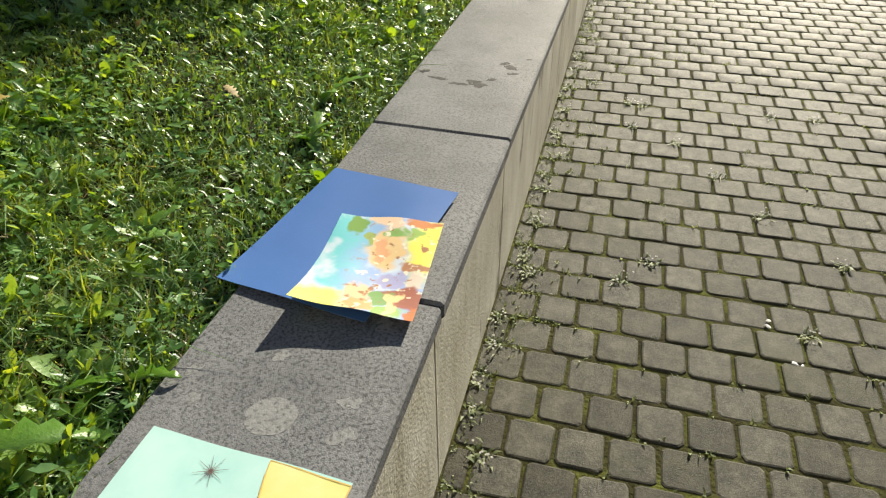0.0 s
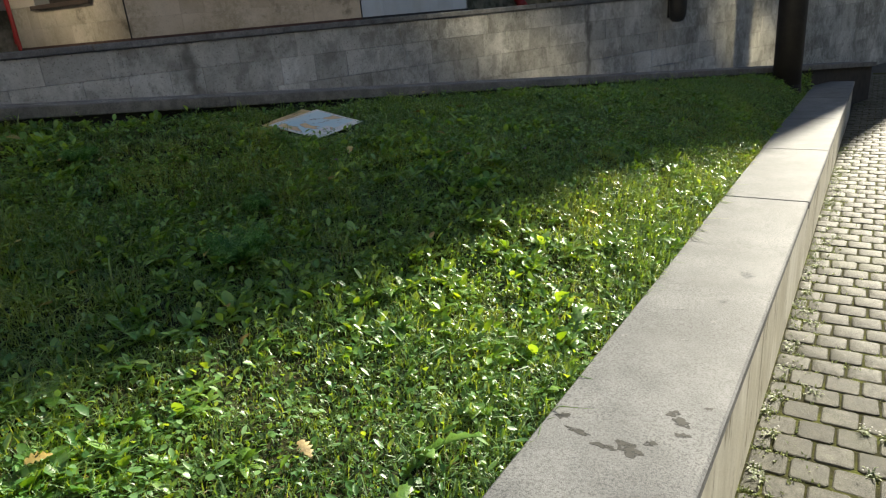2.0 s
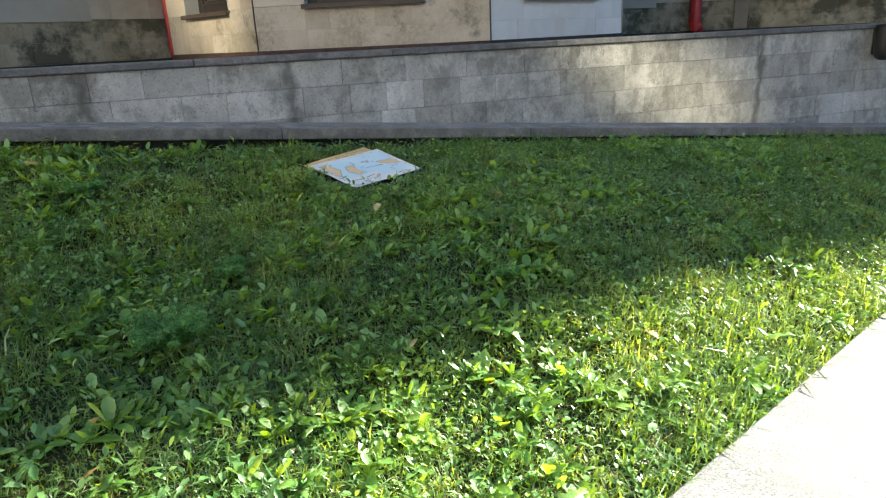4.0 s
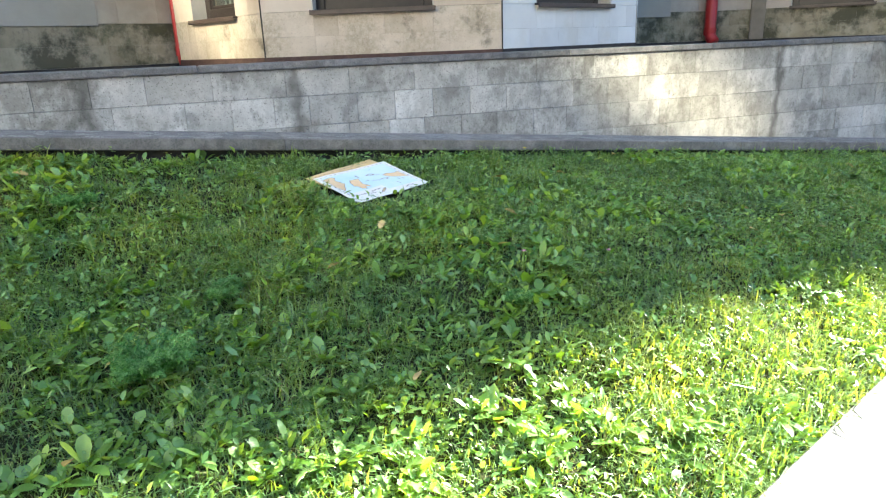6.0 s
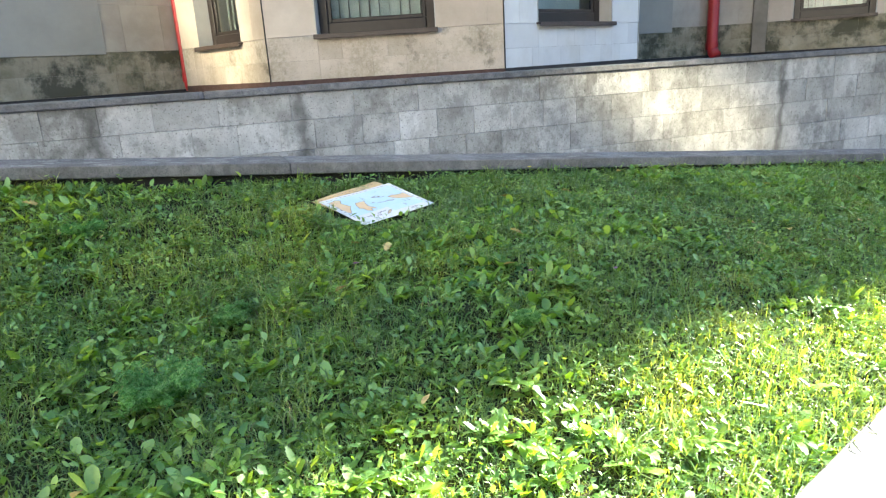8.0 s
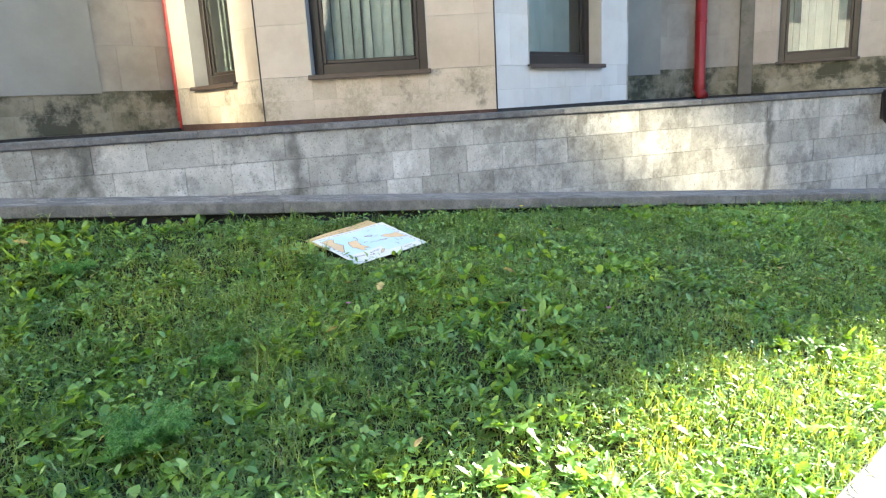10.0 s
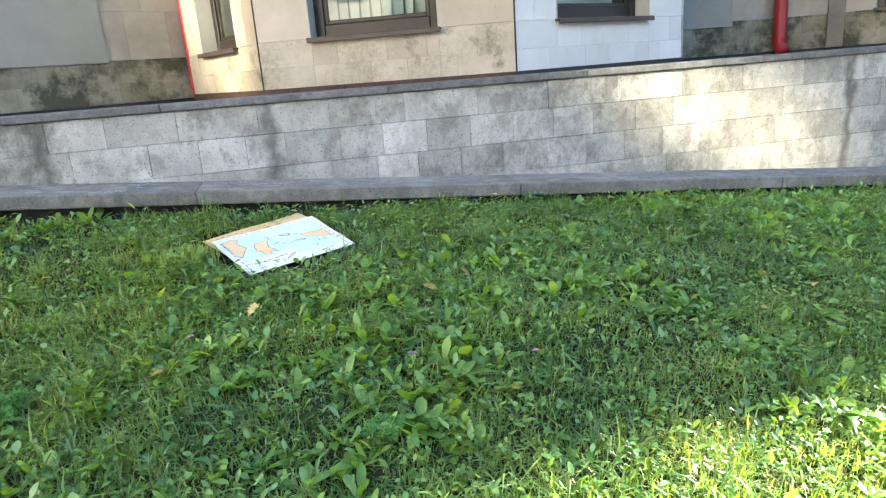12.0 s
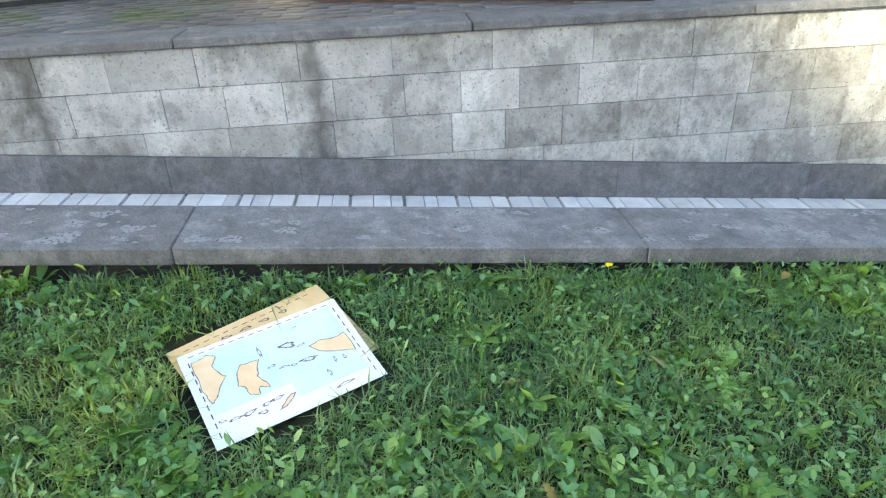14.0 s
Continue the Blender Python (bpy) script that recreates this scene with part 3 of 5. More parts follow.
def build_ramp_wall():
    wall = tagged(empty("wall_ramp"), "weathered limestone block wall with granite coping and plinth", "wall", kind="structure")
    s0, s1 = -6.4, 14.0
    bm = so_box(s0, s1, -0.30, -0.012, -0.04, 1.344)
    part("core", bm, M_MORTAR, wall)
    rnd = random.Random(5)
    for c in range(len(COURSES) - 1):
        top, bot = COURSES[c], COURSES[c + 1]
        js = list(KNOWN[c]) if c < len(KNOWN) else [0.0]
        while js[0] > s0:
            js.insert(0, js[0] - rnd.uniform(0.24, 0.5))
        while js[-1] < s1:
            js.append(js[-1] + rnd.uniform(0.22, 0.48))
        for a, b in zip(js, js[1:]):
            a, b = a + 0.001, b - 0.001
            la, lb = max(bot + 0.001, plinth_top(a) + 0.001, -0.03), max(bot + 0.001, plinth_top(b) + 0.001, -0.03)
            if la >= top - 0.02 and lb >= top - 0.02:
                continue
            la, lb = min(la, top - 0.006), min(lb, top - 0.006)
            out = rnd.uniform(-0.0022, 0.0032)
            bm = bmesh.new()
            p = [so(a, -0.04)[:2], so(b, -0.04)[:2], so(b, out)[:2], so(a, out)[:2]]
            prism(bm, p, ([la, lb, lb, la], top - 0.001), 0.0014)
            part("block", bm, M_STONE, wall)
    # plinth slabs
    s = s0
    while s < 8.6:
        e = s + rnd.uniform(0.42, 0.62)
        bm = so_box(s + 0.0007, e - 0.0007, -0.03, 0.018 + rnd.uniform(-0.001, 0.001), lambda q: walk_level(q) - 0.02, plinth_top, 0.0016)
        part("plinth_slab", bm, M_GRANITE_DARK, wall)
        s = e
    s = -6.2
    while s < 13.6:
        e = s + 1.26
        bm = so_box(s + 0.002, e - 0.002, -0.27, 0.022 + rnd.uniform(-0.002, 0.002), 1.347, 1.388, 0.006)
        part("coping_slab", bm, M_GRANITE_DARK, wall)
        s = e


TERRACE = 1.345
PLAN = [(-6.31, -0.5), (-7.07, 4.57), (-6.93, 4.44), (-5.463, 4.622), (-4.24, 6.045), (-4.34, 7.925), (-6.1, 7.72), (-5.12, 10.62), (-4.62, 11.0), (-2.7, 11.75), (-0.35, 19.0)]
ROOF = 7.5


def build_terrace():
    bm = bmesh.new()
    prism(bm, [so(-6.2, -0.268)[:2], so(13.9, -0.268)[:2], so(13.9, -9)[:2], so(-6.2, -9)[:2]], (-0.04, TERRACE - 0.006))
    tagged(new("terrace_bed", bm_mesh("terrace_bed", bm, M_MORTAR)), "mortar bed of the terrace along the building", "terrace", kind="structure")
    verts, faces = [], []
    rnd = random.Random(9)
    for i in range(78):
        for k in range(40):
            s0, o0 = -6.1 + 0.24 * i + (0.12 if k % 2 else 0), -0.275 - 0.12 * k
            z = TERRACE + rnd.uniform(-0.002, 0.002)
            base = len(verts)
            for (s, o) in ((s0 + .004, o0 - .004), (s0 + .236, o0 - .004), (s0 + .236, o0 - .116), (s0 + .004, o0 - .116)):
                verts.append(so(s, o, z))
            for (s, o) in ((s0 + .002, o0 - .002), (s0 + .238, o0 - .002), (s0 + .238, o0 - .118), (s0 + .002, o0 - .118)):
                verts.append(so(s, o, z - 0.012))
            faces.append((base, base + 1, base + 2, base + 3))
            for q in range(4):
                faces.append((base + q, base + 4 + q, base + 4 + (q + 1) % 4, base + (q + 1) % 4))
    tagged(new("terrace_paving", raw_mesh("terrace_paving", verts, faces, M_TERRACE)), "damp grey brick paving of the terrace", "paving", kind="stuff")


# windows: face index, start and end along the face, sill height, head height, depth of the reveal
WINDOWS = [(2, 0.36, 1.105, 1.735, 3.15, 0.13), (3, 0.41, 1.345, 1.742, 3.15, 0.13), (4, 0.405, 1.43, 1.745, 3.15, 0.13), (8, 0.29, 1.16, 1.75, 3.15, 0.10)]


FACING = {0: M_FACADE_OLD, 1: M_FACADE_OLD, 4: M_FACADE_SKYLIT, 5: M_FACADE_OLD, 6: M_FACADE_OLD, 7: M_FACADE_OLD}
LOW_FACING = {0: M_FACADE_LOW, 1: M_FACADE_LOW, 2: M_FACADE_SPOT, 3: M_FACADE_SPOT, 4: M_FACADE_SKYLIT, 5: M_FACADE_LOW, 6: M_FACADE_LOW, 7: M_FACADE_LOW, 8: M_FACADE_LOW, 9: M_FACADE_LOW}


def face_matrix(i):
    """x along the face from its start, y outwards from the building, z up."""
    a, b = Vector(PLAN[i]), Vector(PLAN[i + 1])
    t = (b - a).normalized()
    nrm = Vector((t.y, -t.x))
    m = Matrix.Identity(4)
    m.col[0][:3] = (t.x, t.y, 0)
    m.col[1][:3] = (nrm.x, nrm.y, 0)
    m.col[2][:3] = (0, 0, 1)
    m.col[3][:3] = (a.x, a.y, 0)
    return m, (b - a).length


def build_building():
    rnd = random.Random(21)
    house = tagged(empty("building"), "limestone-faced building with angled bays and brown windows", "building", kind="structure")
    # the shell behind the facing, with the openings left free
    for i in range(len(PLAN) - 1):
        m, length = face_matrix(i)
        wins = [w for w in WINDOWS if w[0] == i]
        short = min(0.28, length * 0.4)
        xs = sorted({short, length - short, *[w[1] for w in wins], *[w[2] for w in wins]})
        bm = bmesh.new()
        for a, b in zip(xs, xs[1:]):
            w = [q for q in wins if q[1] <= a + 1e-6 and q[2] >= b - 1e-6]
            spans = [(TERRACE - 0.2, ROOF)] if not w else [(TERRACE - 0.2, w[0][3]), (w[0][4], ROOF)]
            for z0, z1 in spans:
                box(bm, a, b, -0.25, -0.022, z0, z1, 0, m)
        part("wall", bm, M_FACE_JOINT, house)
        # facing slabs, low small courses and tall ones above
        rows = [TERRACE + 0.035, TERRACE + 0.21, TERRACE + 0.395]
        z = rows[-1]
        while z < 4.4:
            z += 0.40
            rows.append(z)
        rows.append(ROOF)
        rows = sorted(set(rows) | {q for w in wins for q in (w[3], w[4])})
        for r, (z0, z1) in enumerate(zip(rows, rows[1:])):
            low = z1 < TERRACE + 0.40
            step = 0.30 if low else 0.52
            cols, x = [0.0], rnd.uniform(0.15, 0.5)
            while x < length - 0.12:
                cols.append(x)
                x += step * rnd.uniform(0.65, 1.25)
            cols.append(length)
            cuts = [q for w in wins for q in (w[1], w[2])]
            cols = sorted([c for c in cols if all(abs(c - q) > 0.07 for q in cuts)] + cuts)
            for a, b in zip(cols, cols[1:]):
                if any(a >= w[1] - 1e-6 and b <= w[2] + 1e-6 and z0 >= w[3] - 1e-6 and z1 <= w[4] + 1e-6 for w in wins):
                    continue
                bm = bmesh.new()
                box(bm, a + 0.0007, b - 0.0007, -0.0215, rnd.uniform(-0.0006, 0.0006), z0 + 0.0007, z1 - 0.0007, 0, m)
                part("facing_slab", bm, (LOW_FACING if low else FACING).get(i, M_FACADE), house)
        bm = bmesh.new()
        box(bm, 0.0, length, -0.02, 0.008, TERRACE - 0.01, TERRACE + (0.062 if 2 <= i <= 4 else 0.033), 0.002, m)
        part("damp_course", bm, M_RUST if i in (2, 3) else M_BITUMEN_SHADE, house)
    bm = bmesh.new()
    prism(bm, [*PLAN, (-14, 22), (-14, -0.5)], (ROOF, ROOF + 0.3))
    part("roof", bm, M_BITUMEN_SHADE, house)
    bm = bmesh.new()
    prism(bm, [(-9.6, -0.4), (-9.5, 11), (-6, 16), (-6.2, 16.2), (-9.8, 11.1), (-9.9, -0.4)], (TERRACE, ROOF))
    part("inner_wall", bm, M_ROOM, house)
    for i, a, b, z0, z1, deep in WINDOWS:
        build_window(i, a, b, z0, z1, deep)
    # dark open joints at the bay's corners
    for i in (3, 4):
        bm = tube(bmesh.new(), [(*PLAN[i], TERRACE + 0.03), (*PLAN[i], 4.6)], 0.006, 6)
        part("corner_joint", bm, M_BITUMEN_SHADE, house, "dark open joint")
    # a flat strip for the return beside the last bay, its shade painted brown
    m, length = face_matrix(7)
    bm = bmesh.new()
    box(bm, length - 0.17, length - 0.004, 0.001, 0.05, TERRACE + 0.03, 4.6, 0.004, m)
    part("pilaster", bm, M_RETURN_SHADE, house, "stone strip coloured as dark as the shaded return face")
    # a smooth cover panel on the wall faces that step back
    for i, a, b, z0 in ((0, 3.3, 4.326, 1.72), (6, 1.3, 2.41, 1.68)):
        m, length = face_matrix(i)
        bm = bmesh.new()
        box(bm, a, b, 0.001, 0.014, z0, 4.6, 0.003, m)
        part("cover_panel", bm, M_PANEL, house, "plain grey-white cover panel")


def build_window(i, a, b, z0, z1, deep):
    m, _ = face_matrix(i)
    win = tagged(empty("window_%d" % i), "dark brown framed window with vertical blinds behind glass", "window", kind="structure")
    w = 0.075
    y0, y1 = -deep - 0.06, -deep
    for name, x0, x1, h0, h1 in (("frame_stile", a, a + w, z0, z1), ("frame_stile", b - w, b, z0, z1), ("frame_rail", a + w, b - w, z0, z0 + w + 0.02),
                                 ("frame_rail", a + w, b - w, z1 - w, z1)):
        bm = bmesh.new()
        box(bm, x0, x1, y0, y1, h0, h1, 0.006, m)
        part(name, bm, M_FRAME, win)
    bm = bmesh.new()
    g = 0.028
    for x0, x1, h0, h1 in ((a + w, a + w + g, z0 + w + .02, z1 - w), (b - w - g, b - w, z0 + w + .02, z1 - w),
                           (a + w + g, b - w - g, z0 + w + .02, z0 + w + .02 + g), (a + w + g, b - w - g, z1 - w - g, z1 - w)):
        box(bm, x0, x1, y0 + 0.008, y1 - 0.018, h0, h1, 0.004, m)
    part("sash", bm, M_FRAME, win)
    bm = bmesh.new()
    box(bm, a + w + g - .005, b - w - g + .005, y0 + 0.024, y0 + 0.030, z0 + w + g + .015, z1 - w - g + .005, 0, m)
    pane = part("pane", bm, M_GLASS, win)
    pane.visible_shadow = False
    # reveals on both sides and above
    bm = bmesh.new()
    for x0, x1, h0, h1 in ((a - 0.006, a + 0.003, z0, z1), (b - 0.003, b + 0.006, z0, z1), (a, b, z1 - 0.003, z1 + 0.006)):
        box(bm, x0, x1, -deep - 0.05, 0.004, h0, h1, 0, m)
    part("reveal", bm, M_REVEAL, win)
    bm = bmesh.new()
    box(bm, a - 0.02, b + 0.02, -deep, 0.045, z0 - 0.012, z0 + 0.004, 0.003, m)
    box(bm, a - 0.02, b + 0.02, 0.036, 0.046, z0 - 0.032, z0 - 0.006, 0.003, m)
    part("sill", bm, M_SILL, win)
    x = a + w + 0.03
    rnd = random.Random(i)
    while x < b - w - 0.05:
        bm = bmesh.new()
        turn = pose(x, -deep - 0.15, 0, 0, 0, rnd.uniform(15, 40))
        box(bm, -0.044, 0.044, -0.001, 0.001, z0 + 0.06, z1 - 0.05, 0, m @ turn)
        part("blind_slat", bm, M_BLIND, win)
        x += 0.083
    bm = bmesh.new()
    box(bm, a - 0.3, b + 0.3, -1.3, -1.25, z0 - 0.4, z1 + 0.3, 0, m)
    part("room_back", bm, M_ROOM, win)


def build_downpipe(x, y, low, toward, r):
    pipe = tagged(empty("downpipe", (x, y, 0)), "red painted metal downpipe against the limestone wall", "downpipe")
    bm = tube(bmesh.new(), [(0, 0, ROOF - 0.2), (0, 0, low + 0.14), (toward[0] * 0.03, toward[1] * 0.03, low + 0.07), (toward[0] * 0.09, toward[1] * 0.09, low + 0.02)], r, 14)
    part("pipe", bm, M_RED, pipe, smooth=True)
    for z in (low + 0.16, low + 0.95, low + 2.2):
        bm = tube(bmesh.new(), [(0, 0, z), (0, 0, z + 0.025)], r + 0.006, 14)
        part("clamp", bm, M_RED, pipe)
    bm = tube(bmesh.new(), [(0, 0, low + 0.10), (0, 0, low + 0.17)], r + 0.007, 14)
    part("collar", bm, M_RED, pipe)


def build_wall_lamp():
    lamp = tagged(empty("wall_lamp", so(4.70, 0.0, 1.1)), "dark metal bucket-shaped lamp fixed to the ramp wall", "lamp")
    lamp.rotation_euler = (0, 0, -math.atan2(DX, DY))
    bm = bmesh.new()
    box(bm, 0.002, 0.02, -0.05, 0.05, 0.02, 0.26, 0.004)
    part("back_plate", bm, M_BLACK, lamp)
    bm = tube(bmesh.new(), [(0.10, 0, -0.03), (0.10, 0, -0.022), (0.10, 0, 0.0), (0.10, 0, 0.05), (0.10, 0, 0.25), (0.10, 0, 0.275), (0.10, 0, 0.285)], [0.030, 0.055, 0.076, 0.090, 0.102, 0.094, 0.05], 20)
    part("shade", bm, M_BLACK, lamp, smooth=True)
    bm = tube(bmesh.new(), [(0.10, 0, -0.040), (0.10, 0, -0.029)], 0.028, 20)
    part("rim", bm, M_REVEAL, lamp)


def build_post():
    post = tagged(empty("post", (-1.20, 8.40, 0.0)), "tall dark round post standing at the narrow end of the lawn", "post")
    bm = tube(bmesh.new(), [(0, 0, 0.2), (0, 0, 1.0), (0.005, 0, 2.2), (0, 0.01, 4.2)], [0.122, 0.120, 0.122, 0.118], 24)
    part("shaft", bm, M_POST, post, smooth=True)
    bm = tube(bmesh.new(), [(0, 0, 0.38), (0, 0, 0.47), (0, 0, 0.49)], [0.128, 0.127, 0.121], 24)
    part("base_collar", bm, M_POST, post)


def build_unseen_blocks():
    """The tall unseen block added far ahead, whose corner throws the long shadow over lawn and wall."""
    shade_block = tagged(empty("unseen_shade_block"), "tall pale unseen block added to cast the long shadow", "building", kind="structure")
    y = 24.0
    x = -1.47 + math.tan(radians(SUN_HEADING)) * (y - 3.0)
    bm = bmesh.new()
    prism(bm, [(x - 26, y), (x, y), (x, y + 14), (x - 26, y + 14)], (-0.04, 19))
    part("wall", bm, M_UNSEEN_FACADE, shade_block)
    for r in range(5):
        for k in range(8):
            bm = bmesh.new()
            box(bm, x - 2.4 - 3.0 * k, x - 1.1 - 3.0 * k, y - 0.05, y + 0.01, 1.4 + 3.4 * r, 3.2 + 3.4 * r, 0.01)
            part("window", bm, M_FRAME, shade_block)
    # a long low unseen block added far off, to keep sky glare off the glass
    end = tagged(empty("sky_glare_block"), "long pale unseen block added to keep sky glare off the window glass", "building", kind="structure")
    bm = bmesh.new()
    prism(bm, [(x + 1.5, 46), (60, 30), (66, 44), (x + 6, 60)], (-0.04, 13.0))
    part("wall", bm, M_UNSEEN_FACADE, end)
    # the sunlit house behind, whose panes throw sun back on to the wall
    behind = tagged(empty("house_behind"), "tall pale house behind the path, full in the sun", "building", kind="structure")
    bm = bmesh.new()
    prism(bm, [(-13, -12.1), (-13, -24), (15, -24), (15, -12.1)], (-0.04, 16.0))
    part("wall", bm, M_UNSEEN_FACADE, behind)
    for r in range(5):
        for k in range(9):
            bm = bmesh.new()
            box(bm, -11.6 + 2.9 * k, -10.3 + 2.9 * k, -12.12, -12.06, 1.2 + 2.9 * r, 2.9 + 2.9 * r, 0.01)
            part("window", bm, M_FRAME, behind)
    # an unseen house added across the path, behind the camera: closes the place, fills reflections
    house = tagged(empty("unseen_house_across"), "pale unseen house added across the paved path for the window reflections", "building", kind="structure")
    bm = bmesh.new()
    prism(bm, [(9.0, -22), (19, -22), (19, 13), (9.0, 13)], (-0.04, 6.0))
    part("wall", bm, M_UNSEEN_FACADE, house)
    for r in range(2):
        for k in range(11):
            bm = bmesh.new()
            box(bm, 8.95, 9.01, -20.4 + 3 * k, -19.2 + 3 * k, 1.2 + 2.7 * r, 2.8 + 2.7 * r, 0.01)
            part("window", bm, M_FRAME, house)


build_ground()
build_lawn()
build_low_wall()
build_kerb()
build_ramp_wall()
build_walkway()
build_terrace()
build_building()
build_downpipe(-7.0, 4.462, TERRACE, (0.1, 0.1), 0.030)
build_downpipe(-5.06, 10.50, TERRACE, (0.9, -0.4), 0.07)
build_wall_lamp()
build_post()
build_unseen_blocks()


# ---- the lawn's growth ----
GS, GU = 340, 90
grid = np.array([[lawn_height(-6.5 + (LAWN_END + 6.5) * i / (GS - 1), j / (GU - 1)) for j in range(GU)] for i in range(GS)])
S_LOW = -4.3
MAP_AT, MAP_TURN = (-2.599, 3.72, 0.935), 99.1


def lawn_points(rng, count):
    """Even random spots on the lawn: positions and u."""
    made, us = [], []
    total = 0
    while total < count:
        s = rng.uniform(S_LOW, LAWN_END, count)
        u = rng.uniform(0, 1, count)
        wide = np.clip((np.array([edge_o(S_LOW), edge_o(LAWN_END)])[0] + (edge_o(LAWN_END) - edge_o(S_LOW)) * (s - S_LOW) / (LAWN_END - S_LOW) - KERB_O), 0, None)
        keep = rng.uniform(0, 1, count) < wide / (edge_o(S_LOW) - KERB_O)
        s, u = s[keep], u[keep]
        fi = (s + 6.5) / (LAWN_END + 6.5) * (GS - 1)
        fj = u * (GU - 1)
        i, j = np.clip(fi.astype(int), 0, GS - 2), np.clip(fj.astype(int), 0, GU - 2)
        a, b = (fi - i)[:, None], (fj - j)[:, None]
        p = grid[i, j] * (1 - a) * (1 - b) + grid[i + 1, j] * a * (1 - b) + grid[i, j + 1] * (1 - a) * b + grid[i + 1, j + 1] * a * b
        # the sheets press the growth flat under them
        dx, dy = p[:, 0] - MAP_AT[0], p[:, 1] - MAP_AT[1]
        a = radians(MAP_TURN)
        free = (np.abs(dx * math.cos(a) + dy * math.sin(a)) > 0.214) | (np.abs(dy * math.cos(a) - dx * math.sin(a) - 0.022) > 0.186)
        p, u = p[free], u[free]
        made.append(p)
        us.append(u)
        total += len(p)
    return np.concatenate(made)[:count], np.concatenate(us)[:count]


def waves(p, f, seed):
    """A cheap smooth field between about -1 and 1 that says where growth is thick, tall or dry."""
    r = np.random.RandomState(seed)
    out = np.zeros(len(p))
    for k in range(7):
        a = r.uniform(0, 2 * math.pi)
        w = f * r.uniform(0.5, 1.8)
        out += np.sin((p[:, 0] * math.cos(a) + p[:, 1] * math.sin(a)) * w + r.uniform(0, 6.28))
    return out / 4.0


def blades(name, label, count, seed, low, high, wide, material, lean=0.75, where=None):
    """Bent, tapering blades of grass, each one its own small strip."""
    rng = np.random.RandomState(seed)
    p, u = lawn_points(rng, count)
    if where is not None:
        keep = where(p, rng)
        p, u = p[keep], u[keep]
    n = len(p)
    h = rng.uniform(low, high, n) * np.clip(1 + 0.45 * waves(p, 6.0, 31) + 0.35 * waves(p, 22.0, 37), 0.3, 1.9)
    a = rng.uniform(0, 2 * math.pi, n)
    out = np.stack([np.cos(a), np.sin(a), np.zeros(n)], 1)
    side = np.stack([-np.sin(a), np.cos(a), np.zeros(n)], 1)
    twist = rng.uniform(-0.6, 0.6, n)[:, None]
    side = side * np.cos(twist) + np.array([0, 0, 1.0]) * np.sin(twist) * 0.6
    bend = (rng.beta(2.0, 1.9, n) * lean * 1.6)[:, None]
    hh = h[:, None]
    wv = (wide * rng.uniform(0.6, 1.35, n))[:, None]
    up = np.array([0, 0, 1.0])
    mid = p + up * hh * 0.55 * (1 - 0.18 * bend) + out * hh * bend * 0.28
    tip = p + up * hh * np.clip(1 - 0.42 * bend, 0.25, 1) + out * hh * bend * 0.85
    base = p - up * 0.006
    v = np.stack([base - side * wv * 0.5, base + side * wv * 0.5, mid + side * wv * 0.45, mid - side * wv * 0.45, tip], 1).reshape(-1, 3)
    k = np.arange(n)[:, None] * 5
    f = np.concatenate([k + np.array([0, 1, 2]), k + np.array([0, 2, 3]), k + np.array([3, 2, 4])], 1).reshape(-1, 3)
    tagged(new(name, raw_mesh(name, v, f, material, True)), label, "grass", kind="stuff")


def small_leaves(name, label, count, seed, low, high, slim, lift, material, where=None):
    """Broad little leaves of clover, plantain and other weeds, folded along the rib, on short stalks."""
    rng = np.random.RandomState(seed)
    p, u = lawn_points(rng, count)
    if where is not None:
        keep = where(p, rng)
        p, u = p[keep], u[keep]
    n = len(p)
    L = (low + (high - low) * rng.beta(1.3, 3.0, n))[:, None]
    a = rng.uniform(0, 2 * math.pi, n)
    e = rng.uniform(-0.25, 1.0, n)
    out = np.stack([np.cos(a) * np.cos(e), np.sin(a) * np.cos(e), np.sin(e)], 1)
    side = np.stack([-np.sin(a), np.cos(a), rng.uniform(-0.35, 0.35, n)], 1)
    nrm = np.cross(out, side)
    w = L * rng.uniform(slim * 0.7, slim * 1.3, n)[:, None]
    q = p + np.array([0, 0, 1.0]) * rng.uniform(lift[0], lift[1], n)[:, None]
    curl = rng.uniform(-0.1, 0.28, n)[:, None]
    fold = rng.uniform(0.02, 0.3, n)[:, None]
    rib1 = q + out * L * 0.38 + nrm * 0.0
    rib2 = q + out * L * 0.72 - nrm * L * curl * 0.5
    tip = q + out * L - nrm * L * curl
    v = np.stack([q, rib1 + side * w * 0.46 + nrm * w * fold, rib1, rib1 - side * w * 0.46 + nrm * w * fold,
                  rib2 + side * w * 0.40 + nrm * w * fold * 0.8, rib2, rib2 - side * w * 0.40 + nrm * w * fold * 0.8, tip], 1).reshape(-1, 3)
    k = np.arange(n)[:, None] * 8
    tri = [(0, 2, 1), (0, 3, 2), (1, 2, 5), (1, 5, 4), (2, 3, 6), (2, 6, 5), (4, 5, 7), (5, 6, 7)]
    f = np.concatenate([k + np.array(t) for t in tri], 1).reshape(-1, 3)
    tagged(new(name, raw_mesh(name, v, f, material, True)), label, "weeds", kind="stuff")


